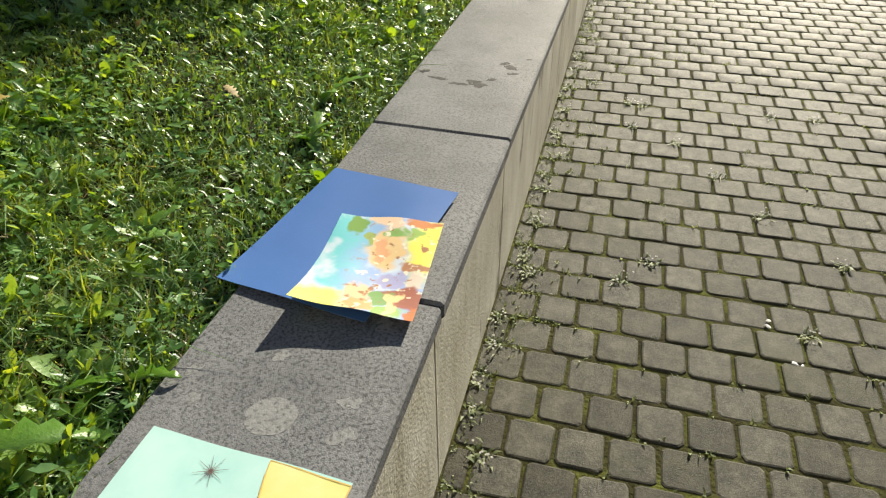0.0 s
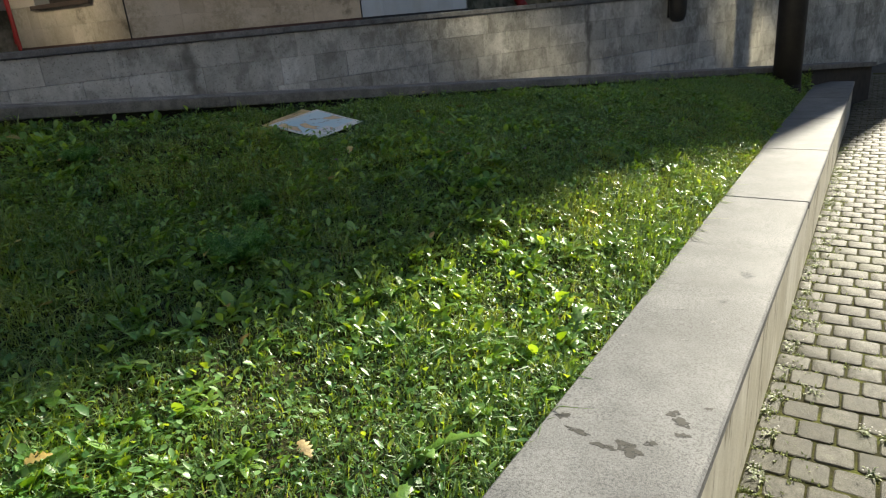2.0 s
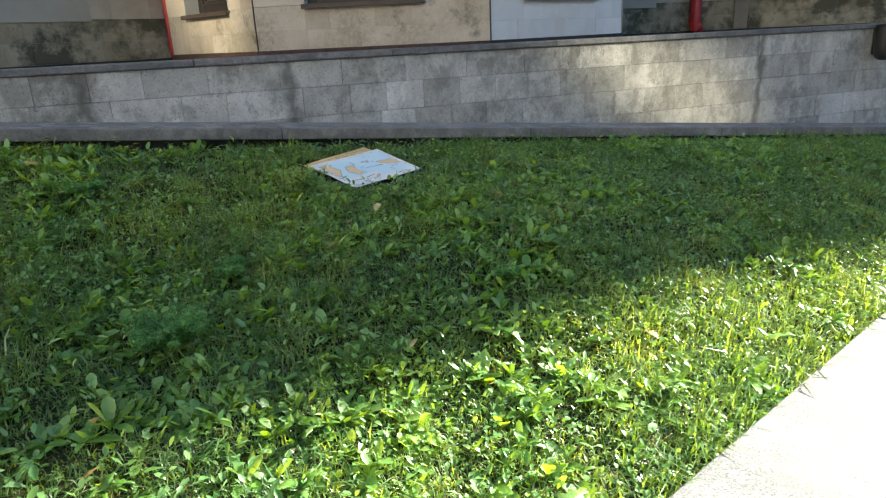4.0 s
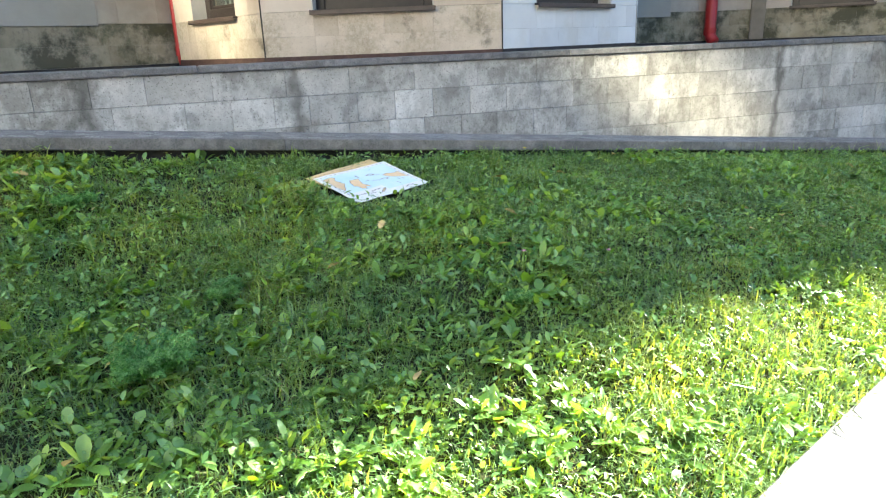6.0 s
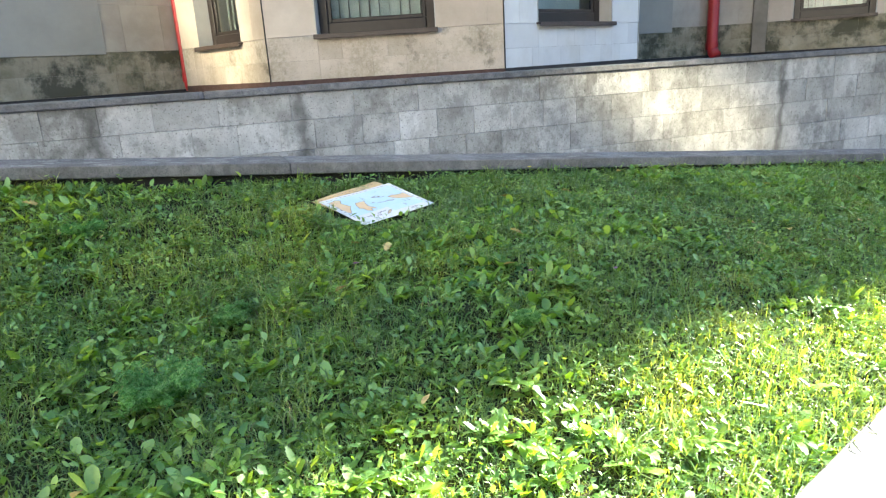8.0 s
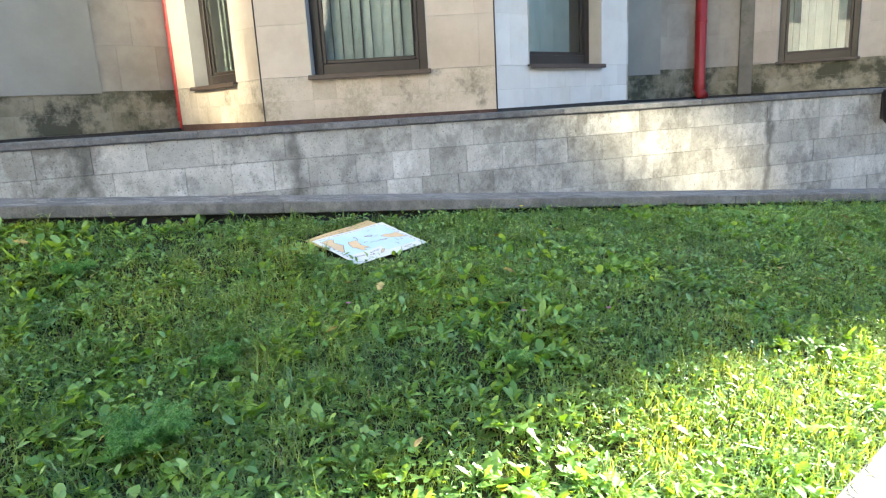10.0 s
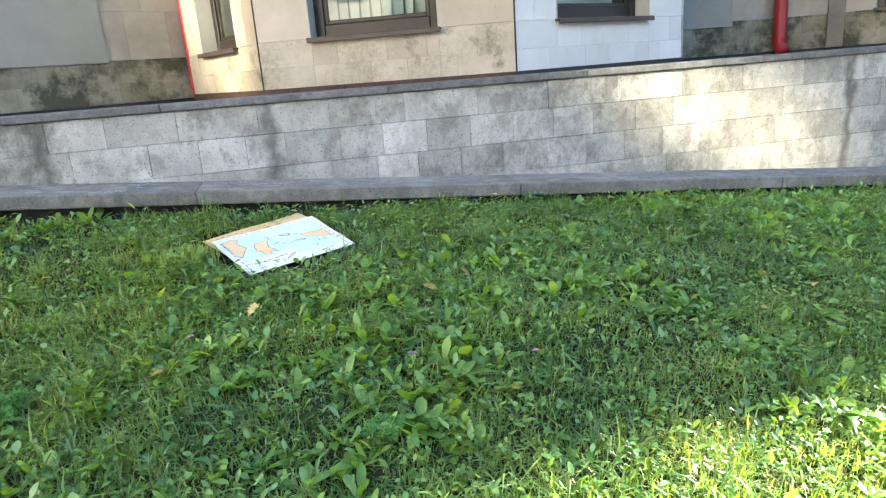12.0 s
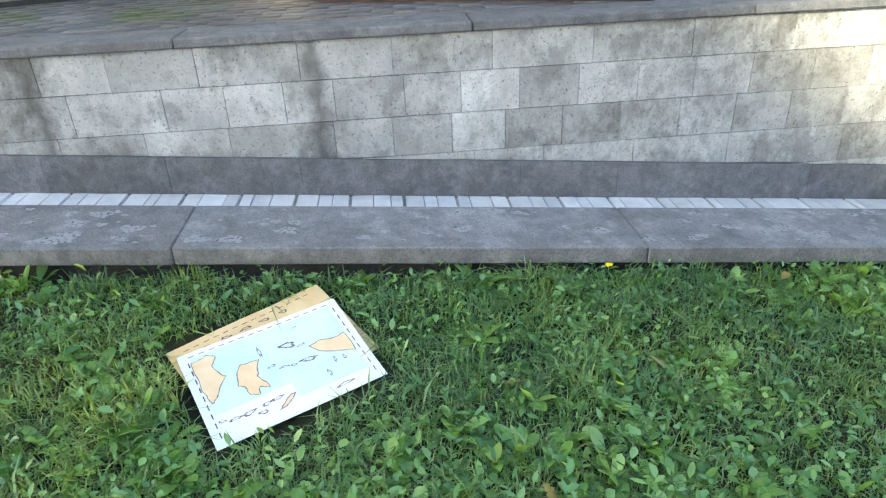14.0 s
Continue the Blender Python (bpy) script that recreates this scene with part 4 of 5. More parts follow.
blades("grass", "thick uncut green lawn grass on a sloping bank", 300000, 11, 0.016, 0.056, 0.0036, M_GRASS, 1.4)
blades("tall_grass", "taller broad grass blades scattered through the lawn", 6000, 12, 0.050, 0.095, 0.0046, M_GRASS, 1.45)
blades("dry_grass", "dry straw-coloured blades low in the lawn", 46000, 13, 0.012, 0.045, 0.0026, M_STRAW, 1.5,
       lambda p, r: waves(p, 3.5, 5) + r.uniform(-0.9, 0.9, len(p)) > 0.05)
small_leaves("clover", "small round clover and chickweed leaves among the grass", 42000, 14, 0.010, 0.022, 0.85, (0.010, 0.046), M_WEED,
             lambda p, r: 1.2 * waves(p, 5.0, 8) + r.uniform(-0.6, 0.6, len(p)) > 0.1)
small_leaves("weeds", "narrow pointed weed leaves standing among the grass", 17000, 15, 0.014, 0.046, 0.42, (0.010, 0.050), M_WEED)


KERB_LINE = WX * DY - WY * DX + KERB_O
blades("edge_grass", "long grass leaning over the edge of the granite cap", 45000, 16, 0.036, 0.070, 0.0056, M_GRASS, 1.3,
       lambda p, r: (p[:, 0] > -0.87 - 0.0303 * (p[:, 1] - 2.285) - 0.06 + 0.05 * waves(p, 9.0, 3)) & ((p[:, 1] > 2.12) | (p[:, 1] < 1.45)))
blades("kerb_grass", "taller grass growing up against the granite kerb", 90000, 17, 0.040, 0.085, 0.0040, M_GRASS, 1.1,
       lambda p, r: p[:, 0] * DY - p[:, 1] * DX < KERB_LINE + 0.05 + 0.04 * waves(p, 7.0, 4))


def leaf_clumps(name, label, count, seed, leaves, low, high, slim, material, patchy):
    """Clumps of broad leaves that spread from one root: dandelion, plantain, dock."""
    rng = np.random.RandomState(seed)
    c, u = lawn_points(rng, count * 6)
    c = c[1.2 * waves(c, 4.5, seed + 2) + rng.uniform(-0.5, 0.5, len(c)) > patchy]
    c = c[np.hypot(c[:, 0] - MAP_AT[0], c[:, 1] - MAP_AT[1]) > 0.28][:count]
    n = len(c) * leaves
    size = np.repeat(rng.uniform(low, high, len(c)), leaves)
    p = np.repeat(c, leaves, 0) + rng.normal(0, 0.004, (n, 3))
    a = np.tile(np.arange(leaves) * 2.4, len(c)) + np.repeat(rng.uniform(0, 6.28, len(c)), leaves) + rng.uniform(-0.4, 0.4, n)
    e = rng.uniform(0.25, 1.15, n)
    L = (size * rng.uniform(0.6, 1.2, n))[:, None]
    out = np.stack([np.cos(a) * np.cos(e), np.sin(a) * np.cos(e), np.sin(e)], 1)
    side = np.stack([-np.sin(a), np.cos(a), rng.uniform(-0.25, 0.25, n)], 1)
    nrm = np.cross(out, side)
    w = L * (slim * rng.uniform(0.75, 1.3, n))[:, None]
    curl = rng.uniform(0.15, 0.75, n)[:, None]
    fold = rng.uniform(0.1, 0.4, n)[:, None]
    rows, half = (0.0, 0.3, 0.55, 0.8, 1.0), (0.10, 0.38, 0.52, 0.40, 0.03)
    vs = []
    for t, h in zip(rows, half):
        rib = p + out * L * t - nrm * 0 + np.array([0, 0, -1.0]) * L * curl * t * t * 0.6
        lift = np.array([0, 0, 1.0]) * w * fold * h
        vs += [rib + side * w * h + lift, rib, rib - side * w * h + lift]
    v = np.stack(vs, 1).reshape(-1, 3)
    k = np.arange(n)[:, None] * 15
    tri = []
    for r in range(4):
        q = 3 * r
        tri += [(q, q + 1, q + 4), (q, q + 4, q + 3), (q + 1, q + 2, q + 5), (q + 1, q + 5, q + 4)]
    f = np.concatenate([k + np.array(t) for t in tri], 1).reshape(-1, 3)
    tagged(new(name, raw_mesh(name, v, f, material, True)), label, "weeds", kind="stuff")


leaf_clumps("leafy_weeds", "clumps of broad green dandelion and plantain leaves in the lawn", 2700, 18, 7, 0.030, 0.078, 0.32, M_WEED_LIGHT, 0.10)
leaf_clumps("low_weeds", "low clumps of small rounded weed leaves in the lawn", 4400, 19, 7, 0.018, 0.036, 0.58, M_WEED, 0.15)


def leaf_mesh(name, length, wide, lobes, curl, material, seed):
    """One large leaf with a rib, a lobed or plain edge, thickness and a droop."""
    rnd = random.Random(seed)
    n = 11
    bm = bmesh.new()
    rows = []
    for i in range(n):
        t = i / (n - 1)
        w = wide * math.sin(math.pi * min(1, 0.06 + 0.94 * t) ** 0.85) * 0.5 + 0.0015
        if lobes and 0 < i < n - 1:
            w *= (1.15 if i % 2 else 0.55) * rnd.uniform(0.85, 1.15)
        x = length * t
        z = length * (0.55 * t - curl * t * t) + 0.01
        rows.append([bm.verts.new((x, -w, z + w * 0.35)), bm.verts.new((x, 0, z)), bm.verts.new((x, w, z + w * 0.35 + rnd.uniform(-0.002, 0.002)))])
    for a, b in zip(rows, rows[1:]):
        bm.faces.new((a[0], b[0], b[1], a[1]))
        bm.faces.new((a[1], b[1], b[2], a[2]))
    g = bmesh.ops.extrude_face_region(bm, geom=bm.faces[:])
    bmesh.ops.translate(bm, verts=[e for e in g["geom"] if isinstance(e, bmesh.types.BMVert)], vec=(0, 0, -0.0006))
    return bm_mesh(name, bm, material, True)


LEAVES = [leaf_mesh("leaf", 0.085, 0.022, True, 0.45, M_LEAF, 1), leaf_mesh("leaf", 0.065, 0.024, False, 0.35, M_LEAF, 2),
          leaf_mesh("leaf", 0.10, 0.026, True, 0.60, M_LEAF, 3), leaf_mesh("leaf", 0.052, 0.030, False, 0.30, M_LEAF, 4)]


def rosette(at, count, size, seed, label):
    rnd = random.Random(seed)
    plant = tagged(empty("rosette_plant", at), label, "plant", "weed rosettes in the lawn")
    plant.rotation_euler = (rnd.uniform(-0.15, 0.15), rnd.uniform(-0.15, 0.15), rnd.uniform(0, 6.28))
    for k in range(count):
        lf = new("leaf", LEAVES[rnd.randrange(4)])
        lf.parent = plant
        s = size * rnd.uniform(0.7, 1.25)
        lf.scale = (s, s * rnd.uniform(0.85, 1.2), s * rnd.uniform(0.7, 1.3))
        lf.rotation_euler = (rnd.uniform(-0.2, 0.2), rnd.uniform(-0.35, 0.25), 6.283 * (k + rnd.uniform(-0.25, 0.25)) / count)


ros_rng = np.random.RandomState(33)
ros_p, ros_u = lawn_points(ros_rng, 130)
for k in range(130):
    if math.hypot(ros_p[k][0] - MAP_AT[0], ros_p[k][1] - MAP_AT[1]) < 0.3:
        continue
    rosette(tuple(ros_p[k] + np.array([0, 0, 0.012])), 6 + k % 5, 0.45 + 0.5 * ros_rng.rand(), 100 + k, "green rosette of broad dandelion and plantain leaves in the grass")
# along the low wall grows a bolder row, some leaves hanging over the cap
for k, y in enumerate((0.85, 1.0, 1.15, 1.35, 1.48, 1.62, 1.95, 2.15, 2.35, 2.75, 3.05, 3.38, 3.62, 3.70, 4.1, 4.6, 5.2, 5.9)):
    rosette((wall_right(y) - WALL_WIDE - (0.15 if 1.4 < y < 2.1 else 0.06) - 0.05 * (k % 3), y, wall_top(y) - 0.03 + 0.012 * (k % 3)), 7, 1.0 + 0.25 * (k % 3), 300 + k, "bright green rosette of long leaves against the wall's edge")


def build_feathery(at, seed, count, reach):
    """A clump of finely cut fronds."""
    rnd = random.Random(seed)
    plant = tagged(empty("feathery_plant", at), "dense clump of finely cut feathery green fronds in the lawn", "plant")
    for k in range(count):
        a = 6.283 * k / count + rnd.uniform(-0.3, 0.3)
        L = reach * rnd.uniform(0.4, 1.1)
        verts, faces = [], []
        d, sd = Vector((math.cos(a), math.sin(a), 0)), Vector((-math.sin(a), math.cos(a), 0))
        lift = rnd.uniform(0.25, 1.5)
        spine = lambda t: d * L * t + Vector((0, 0, L * (lift * t - 0.55 * lift * t * t) + 0.01))
        for i in range(3, 22):
            t = i / 22
            for sgn in (-1, 1):
                c = spine(t)
                pl = L * 0.34 * (1.05 - t) * rnd.uniform(0.8, 1.2)
                ax = (sd * sgn + d * 0.55).normalized()
                for q in range(5):
                    b = c + ax * pl * (q + 0.5) / 5 + Vector((rnd.gauss(0, 0.003), rnd.gauss(0, 0.003), rnd.gauss(0, 0.005)))
                    for g in (-1, 1):
                        tp = b + (d * g * 0.6 + ax).normalized() * 0.006 + Vector((0, 0, rnd.uniform(-0.006, 0.006)))
                        w = (d - ax * d.dot(ax)).normalized() * 0.0013
                        n0 = len(verts)
                        verts += [b - w, b + w, tp + w * 0.7, tp - w * 0.7]
                        faces.append((n0, n0 + 1, n0 + 2, n0 + 3))
        for i in range(8):
            c0, c1 = spine(i / 8), spine((i + 1) / 8)
            n0 = len(verts)
            w = sd * 0.0012
            verts += [c0 - w, c0 + w, c1 + w, c1 - w]
            faces.append((n0, n0 + 1, n0 + 2, n0 + 3))
        part("frond", raw_mesh("frond", verts, faces, M_FERN), M_FERN, plant)


def lawn_z(x, y):
    i = np.argmin((grid[:, :, 0] - x) ** 2 + (grid[:, :, 1] - y) ** 2)
    return float(grid.reshape(-1, 3)[i, 2])


for k, (x, y, count, reach) in enumerate(((-1.91, 2.63, 64, 0.105), (-2.12, 2.89, 18, 0.065), (-1.62, 3.57, 16, 0.055), (-2.82, 2.68, 20, 0.07))):
    build_feathery((x, y, lawn_z(x, y) + 0.015), 3 + k, count, reach)

# fallen leaves caught in the grass
DEAD = [leaf_mesh("fallen_leaf", 0.045, 0.026, False, 0.35, M_DEAD, 8), leaf_mesh("fallen_leaf", 0.06, 0.035, True, 0.5, M_DEAD, 9)]
dead_rng = np.random.RandomState(71)
dead_p, dead_u = lawn_points(dead_rng, 75)
for k in range(75):
    ob = new("fallen_leaf", DEAD[k % 2])
    ob.location = dead_p[k] + np.array([0, 0, 0.035])
    ob.scale = (0.8, 0.8, 0.4)
    ob.rotation_euler = (dead_rng.uniform(-0.5, 0.5), dead_rng.uniform(-0.3, 0.6), dead_rng.uniform(0, 6.28))
    tagged(ob, "dry yellow-brown fallen leaf caught in the grass", "leaf", "fallen leaves on the lawn")


def build_flower(at, height, petal, label, radius):
    fl = tagged(empty("flower", at), label, "flower")
    part("stem", tube(bmesh.new(), [(0, 0, -0.02), (0.004, 0.002, height * 0.6), (0.0, 0.004, height)], 0.0012, 6), M_WEED, fl)
    bm = bmesh.new()
    for r, n, up in ((radius, 12, 0.003), (radius * 0.6, 8, 0.006)):
        for k in range(n):
            a = 6.283 * k / n
            c, t = Vector((0, 0.004, height + up)), Vector((-math.sin(a), math.cos(a), 0)) * r * 0.22
            e = c + Vector((math.cos(a), math.sin(a), 0.35)) * r
            vs = [bm.verts.new(c - t * 0.4), bm.verts.new(c + t * 0.4), bm.verts.new(e + t), bm.verts.new(e - t)]
            bm.faces.new(vs)
    part("petals", bm, petal, fl)


build_flower((-2.60, 4.60, lawn_z(-2.60, 4.60)), 0.055, M_YELLOW, "small bright yellow flower beside the granite kerb", 0.010)
for x, y in ((-1.75, 3.72), (-1.62, 3.98), (-2.1, 3.3)):
    build_flower((x, y, lawn_z(x, y)), 0.06, M_PINK, "small pinkish clover flower head in the grass", 0.009)


# ---- paper sheets ----
def sheet(name, label, w, h, at, turn, material, tilt=(0, 0), curl=0.0, thick=0.0006, seed=0):
    """A sheet with a little thickness, gentle waves and a lifted corner; x and y lie in the sheet."""
    ob = tagged(empty(name, at), label, "picture")
    ob.rotation_euler = Euler((radians(tilt[0]), radians(tilt[1]), radians(turn)), "XYZ")
    n = 22
    surf = lambda x, y: 0.0035 * math.sin(9 * x / w + seed) * math.sin(5 * y / h + 2 * seed) * (0.35 + curl * 8) + curl * max(0, -y / h - x / w * 0.3 + 0.1) ** 2
    bm = bmesh.new()
    vs = [[bm.verts.new((w * (i / n - 0.5), h * (j / n - 0.5), 0.004 + surf(w * (i / n - 0.5), h * (j / n - 0.5)))) for j in range(n + 1)] for i in range(n + 1)]
    for i in range(n):
        for j in range(n):
            bm.faces.new((vs[i][j], vs[i + 1][j], vs[i + 1][j + 1], vs[i][j + 1]))
    g = bmesh.ops.extrude_face_region(bm, geom=bm.faces[:])
    bmesh.ops.translate(bm, verts=[e for e in g["geom"] if isinstance(e, bmesh.types.BMVert)], vec=(0, 0, -thick))
    part("paper", bm, material, ob, smooth=False)
    return ob, surf


def blot(parent, name, surf, cx, cy, rx, ry, seed, material, lift=0.0007, ring=None, turn=0.0):
    """A printed patch with a ragged outline, laid on a sheet; ring draws only its edge line."""
    rnd = random.Random(seed)
    n = 40
    ph = [rnd.uniform(0, 6.28) for _ in range(4)]
    bm = bmesh.new()
    outer, inner = [], []
    ctr = bm.verts.new((cx, cy, 0.004 + surf(cx, cy) + lift)) if not ring else None
    for k in range(n):
        a = 6.283 * k / n
        r = 1 + 0.22 * math.sin(2 * a + ph[0]) + 0.16 * math.sin(3 * a + ph[1]) + 0.13 * math.sin(5 * a + ph[2]) + 0.09 * math.sin(9 * a + ph[3])
        for lst, f in ((outer, 1.0), (inner, 1.0 - (ring or 0))):
            x0, y0 = rx * r * math.cos(a) * f, ry * r * math.sin(a) * f
            x, y = cx + x0 * math.cos(turn) - y0 * math.sin(turn), cy + x0 * math.sin(turn) + y0 * math.cos(turn)
            if lst is outer or ring:
                lst.append(bm.verts.new((x, y, 0.004 + surf(x, y) + lift)))
    for k in range(n):
        if ring:
            bm.faces.new((outer[k], outer[(k + 1) % n], inner[(k + 1) % n], inner[k]))
        else:
            bm.faces.new((ctr, outer[k], outer[(k + 1) % n]))
    part(name, bm, material, parent)


def rect(parent, name, surf, x0, x1, y0, y1, material, lift=0.0004, n=16):
    bm = bmesh.new()
    vs = [[bm.verts.new((x0 + (x1 - x0) * i / n, y0 + (y1 - y0) * j / n, 0.004 + surf(x0 + (x1 - x0) * i / n, y0 + (y1 - y0) * j / n) + lift)) for j in range(n + 1)] for i in range(n + 1)]
    for i in range(n):
        for j in range(n):
            bm.faces.new((vs[i][j], vs[i + 1][j], vs[i + 1][j + 1], vs[i][j + 1]))
    part(name, bm, material, parent)


def coast(parent, surf, outline, paint, line):
    """A painted land with a drawn coast line, its edge roughened between the corners."""
    rnd = random.Random(len(outline))
    ring = []
    for a, b in zip(outline, outline[1:] + outline[:1]):
        for k in range(3):
            ring.append((a[0] + (b[0] - a[0]) * k / 3 + rnd.uniform(-0.0018, 0.0018), a[1] + (b[1] - a[1]) * k / 3 + rnd.uniform(-0.0018, 0.0018)))
    bm = bmesh.new()
    bm.faces.new([bm.verts.new((x, y, 0)) for x, y in ring])
    bmesh.ops.triangulate(bm, faces=bm.faces[:])
    bmesh.ops.subdivide_edges(bm, edges=bm.edges[:], cuts=2, use_grid_fill=True)
    for v in bm.verts:
        v.co.z = 0.0048 + surf(v.co.x, v.co.y)
    part("land", bm, paint, parent)
    bm = bmesh.new()
    for a, b in zip(ring, ring[1:] + ring[:1]):
        p, q = Vector((*a, 0.0052 + surf(*a))), Vector((*b, 0.0052 + surf(*b)))
        t = (q - p).normalized().cross(Vector((0, 0, 1))) * rnd.uniform(0.0006, 0.0012)
        bm.faces.new([bm.verts.new(c) for c in (p - t, p + t, q + t, q - t)])
    part("coast_line", bm, line, parent)


def build_map(at, turn, tilt):
    m, surf = sheet("map_sheet", "white paper sheet with a hand-painted sea map, lying on the grass", 0.385, 0.275, at, turn, M_PAPER, tilt, 0.0, 0.0012, 1)
    rect(m, "sea", surf, -0.168, 0.168, -0.055, 0.118, M_SEA)
    rect(m, "sea", surf, 0.0, 0.168, -0.098, -0.0555, M_SEA)
    lands = [[(-0.170, 0.104), (-0.144, 0.106), (-0.133, 0.111), (-0.118, 0.096), (-0.132, 0.077), (-0.124, 0.044), (-0.117, 0.033), (-0.136, 0.012), (-0.153, -0.015), (-0.164, -0.025), (-0.171, 0.02)],
             [(-0.078, 0.048), (-0.058, 0.044), (-0.036, 0.042), (-0.048, 0.021), (-0.056, -0.001), (-0.042, -0.043), (-0.063, -0.029), (-0.069, -0.049), (-0.089, -0.041), (-0.090, -0.013), (-0.101, -0.007), (-0.093, 0.027)],
             [(0.076, 0.024), (0.105, 0.029), (0.139, 0.019), (0.164, 0.023), (0.166, -0.037), (0.121, -0.019), (0.088, 0.001)],
             [(-0.050, -0.111), (-0.034, -0.099), (-0.018, -0.085), (-0.004, -0.082), (-0.018, -0.098), (-0.034, -0.106)]]
    for outline in lands:
        coast(m, surf, outline, M_LAND, M_LINE)
    isles = [(0.034, 0.050, 0.016, 0.010), (0.024, -0.012, 0.006, 0.004), (0.060, -0.012, 0.022, 0.005), (-0.020, 0.009, 0.009, 0.003), (0.004, -0.006, 0.010, 0.003), (-0.029, 0.062, 0.003, 0.018),
             (0.111, -0.041, 0.003, 0.008), (0.133, -0.043, 0.003, 0.009), (0.084, -0.070, 0.004, 0.009), (0.100, -0.114, 0.020, 0.004), (-0.161, -0.077, 0.008, 0.003), (-0.135, -0.083, 0.012, 0.004),
             (-0.106, -0.084, 0.014, 0.005), (-0.080, -0.097, 0.012, 0.004), (-0.066, -0.080, 0.012, 0.004), (-0.042, -0.078, 0.012, 0.004), (0.062, 0.036, 0.010, 0.003), (0.070, 0.095, 0.005, 0.002)]
    for k, (x, y, rx, ry) in enumerate(isles):
        blot(m, "island", surf, x, y, rx, ry, 40 + k, M_LINE, 0.0009, 0.42)
    for sx in (-0.175, 0.176):
        for k in range(9):
            y = -0.115 + 0.026 * k
            rect(m, "border_dash", surf, sx - 0.0013, sx + 0.0013, y, y + 0.015, M_INK, 0.0009, 1)
    for k in range(15):
        x = -0.17 + 0.023 * k
        rect(m, "border_dash", surf, x, x + 0.013, 0.1225, 0.1245, M_INK, 0.0009, 1)
    return m


build_map(MAP_AT, MAP_TURN, (13.5, -1.6))
tan, tsurf = sheet("tan_sheet", "tan paper sheet with a dashed border lying under the map", 0.398, 0.27, (MAP_AT[0] - 0.060, MAP_AT[1] - 0.003, MAP_AT[2] + 0.004), 107.5, M_TAN, (13.5, -1.6), 0.0, 0.0012, 3)
for k in range(14):
    rect(tan, "border_dash", tsurf, -0.165 + 0.024 * k, -0.152 + 0.024 * k, 0.1155, 0.1175, M_INK, 0.0006, 1)
for k in range(5):
    blot(tan, "drawing", tsurf, -0.12 + 0.05 * k, 0.10, 0.012, 0.004, 80 + k, M_INK, 0.0007, 0.4)

CAP = wall_top(1.8)
sheet("blue_card", "plain blue card lying on the granite wall cap", 0.300, 0.424, (-0.719, 1.791, CAP + 0.003), -5.5, M_BLUE, (0.4, -0.3), 0.02, 0.001, 2)
sheet("painting", "watercolour painting in blue, yellow and orange on the blue card", 0.210, 0.297, (-0.632, 1.708, CAP + 0.009), 7.0, M_PAINTING, (0.4, -0.4), 0.075, 0.0006, 4)
m2, s2 = sheet("painted_map", "turquoise and yellow painted map sheet on the granite wall cap", 0.300, 0.42, (-0.640, 1.070, CAP + 0.014), -0.5, M_TEAL, (0.6, 0), 0.02, 0.0006, 6)
coast(m2, s2, [(0.035, 0.206), (0.148, 0.206), (0.148, -0.20), (0.07, -0.20), (0.082, -0.06), (0.064, 0.05), (0.075, 0.11), (0.046, 0.15)], M_LEMON, M_OCHRE)
coast(m2, s2, [(0.028, 0.085), (0.045, 0.105), (0.052, 0.08), (0.040, 0.045), (0.024, 0.055)], M_OCHRE, M_LINE)
for k in range(16):
    a = 6.283 * k / 16
    cx, cy = -0.035, 0.172
    bm = bmesh.new()
    t = Vector((-math.sin(a), math.cos(a), 0)) * 0.0006
    r = 0.024 if k % 2 else 0.012
    c, e = Vector((cx, cy, 0.0055 + s2(cx, cy))), Vector((cx + r * math.cos(a), cy + r * math.sin(a), 0.0055 + s2(cx, cy)))
    bm.faces.new([bm.verts.new(q) for q in (c - t, c + t, e + t * 0.3, e - t * 0.3)])
    part("star_ray", bm, M_LINE, m2)


# ---- marks on the low wall ----
def patch(name, x, y, rx, ry, seed, material, holes=False):
    rnd = random.Random(seed)
    n = 26
    bm = bmesh.new()
    ph = [rnd.uniform(0, 6.28) for _ in range(3)]
    pts = []
    for k in range(n):
        a = 6.283 * k / n
        r = 1 + (0.30 if holes else 0.05) * math.sin(2 * a + ph[0]) + (0.22 if holes else 0.025) * math.sin(5 * a + ph[1]) + (0.08 if holes else 0.015) * math.sin(9 * a + ph[2])
        pts.append((x + rx * r * math.cos(a), y + ry * r * math.sin(a)))
    prism(bm, pts, ([wall_top(p[1]) - 0.002 for p in pts], [wall_top(p[1]) + 0.0004 for p in pts]))
    return part(name, bm, material, bpy.data.objects["wall_low"])


patch("lichen_disc", -0.647, 1.350, 0.036, 0.036, 1, M_LICHEN)
for k, (x, y, r) in enumerate(((-0.806, 1.397, 0.012), (-0.548, 1.404, 0.014), (-0.535, 1.345, 0.017), (-0.689, 1.461, 0.012), (-0.56, 1.574, 0.016), (-0.545, 1.60, 0.013), (-0.773, 1.347, 0.012),
                               (-0.84, 3.297, 0.014), (-0.772, 3.351, 0.013), (-0.668, 3.459, 0.016), (-0.646, 3.716, 0.024), (-0.861, 3.106, 0.01), (-0.70, 3.15, 0.008), (-0.80, 3.6, 0.012),
                               (-0.75, 3.95, 0.012), (-0.66, 3.30, 0.010))):
    patch("lichen_spot", x, y, r, r * 0.9, 20 + k, M_LICHEN, True)
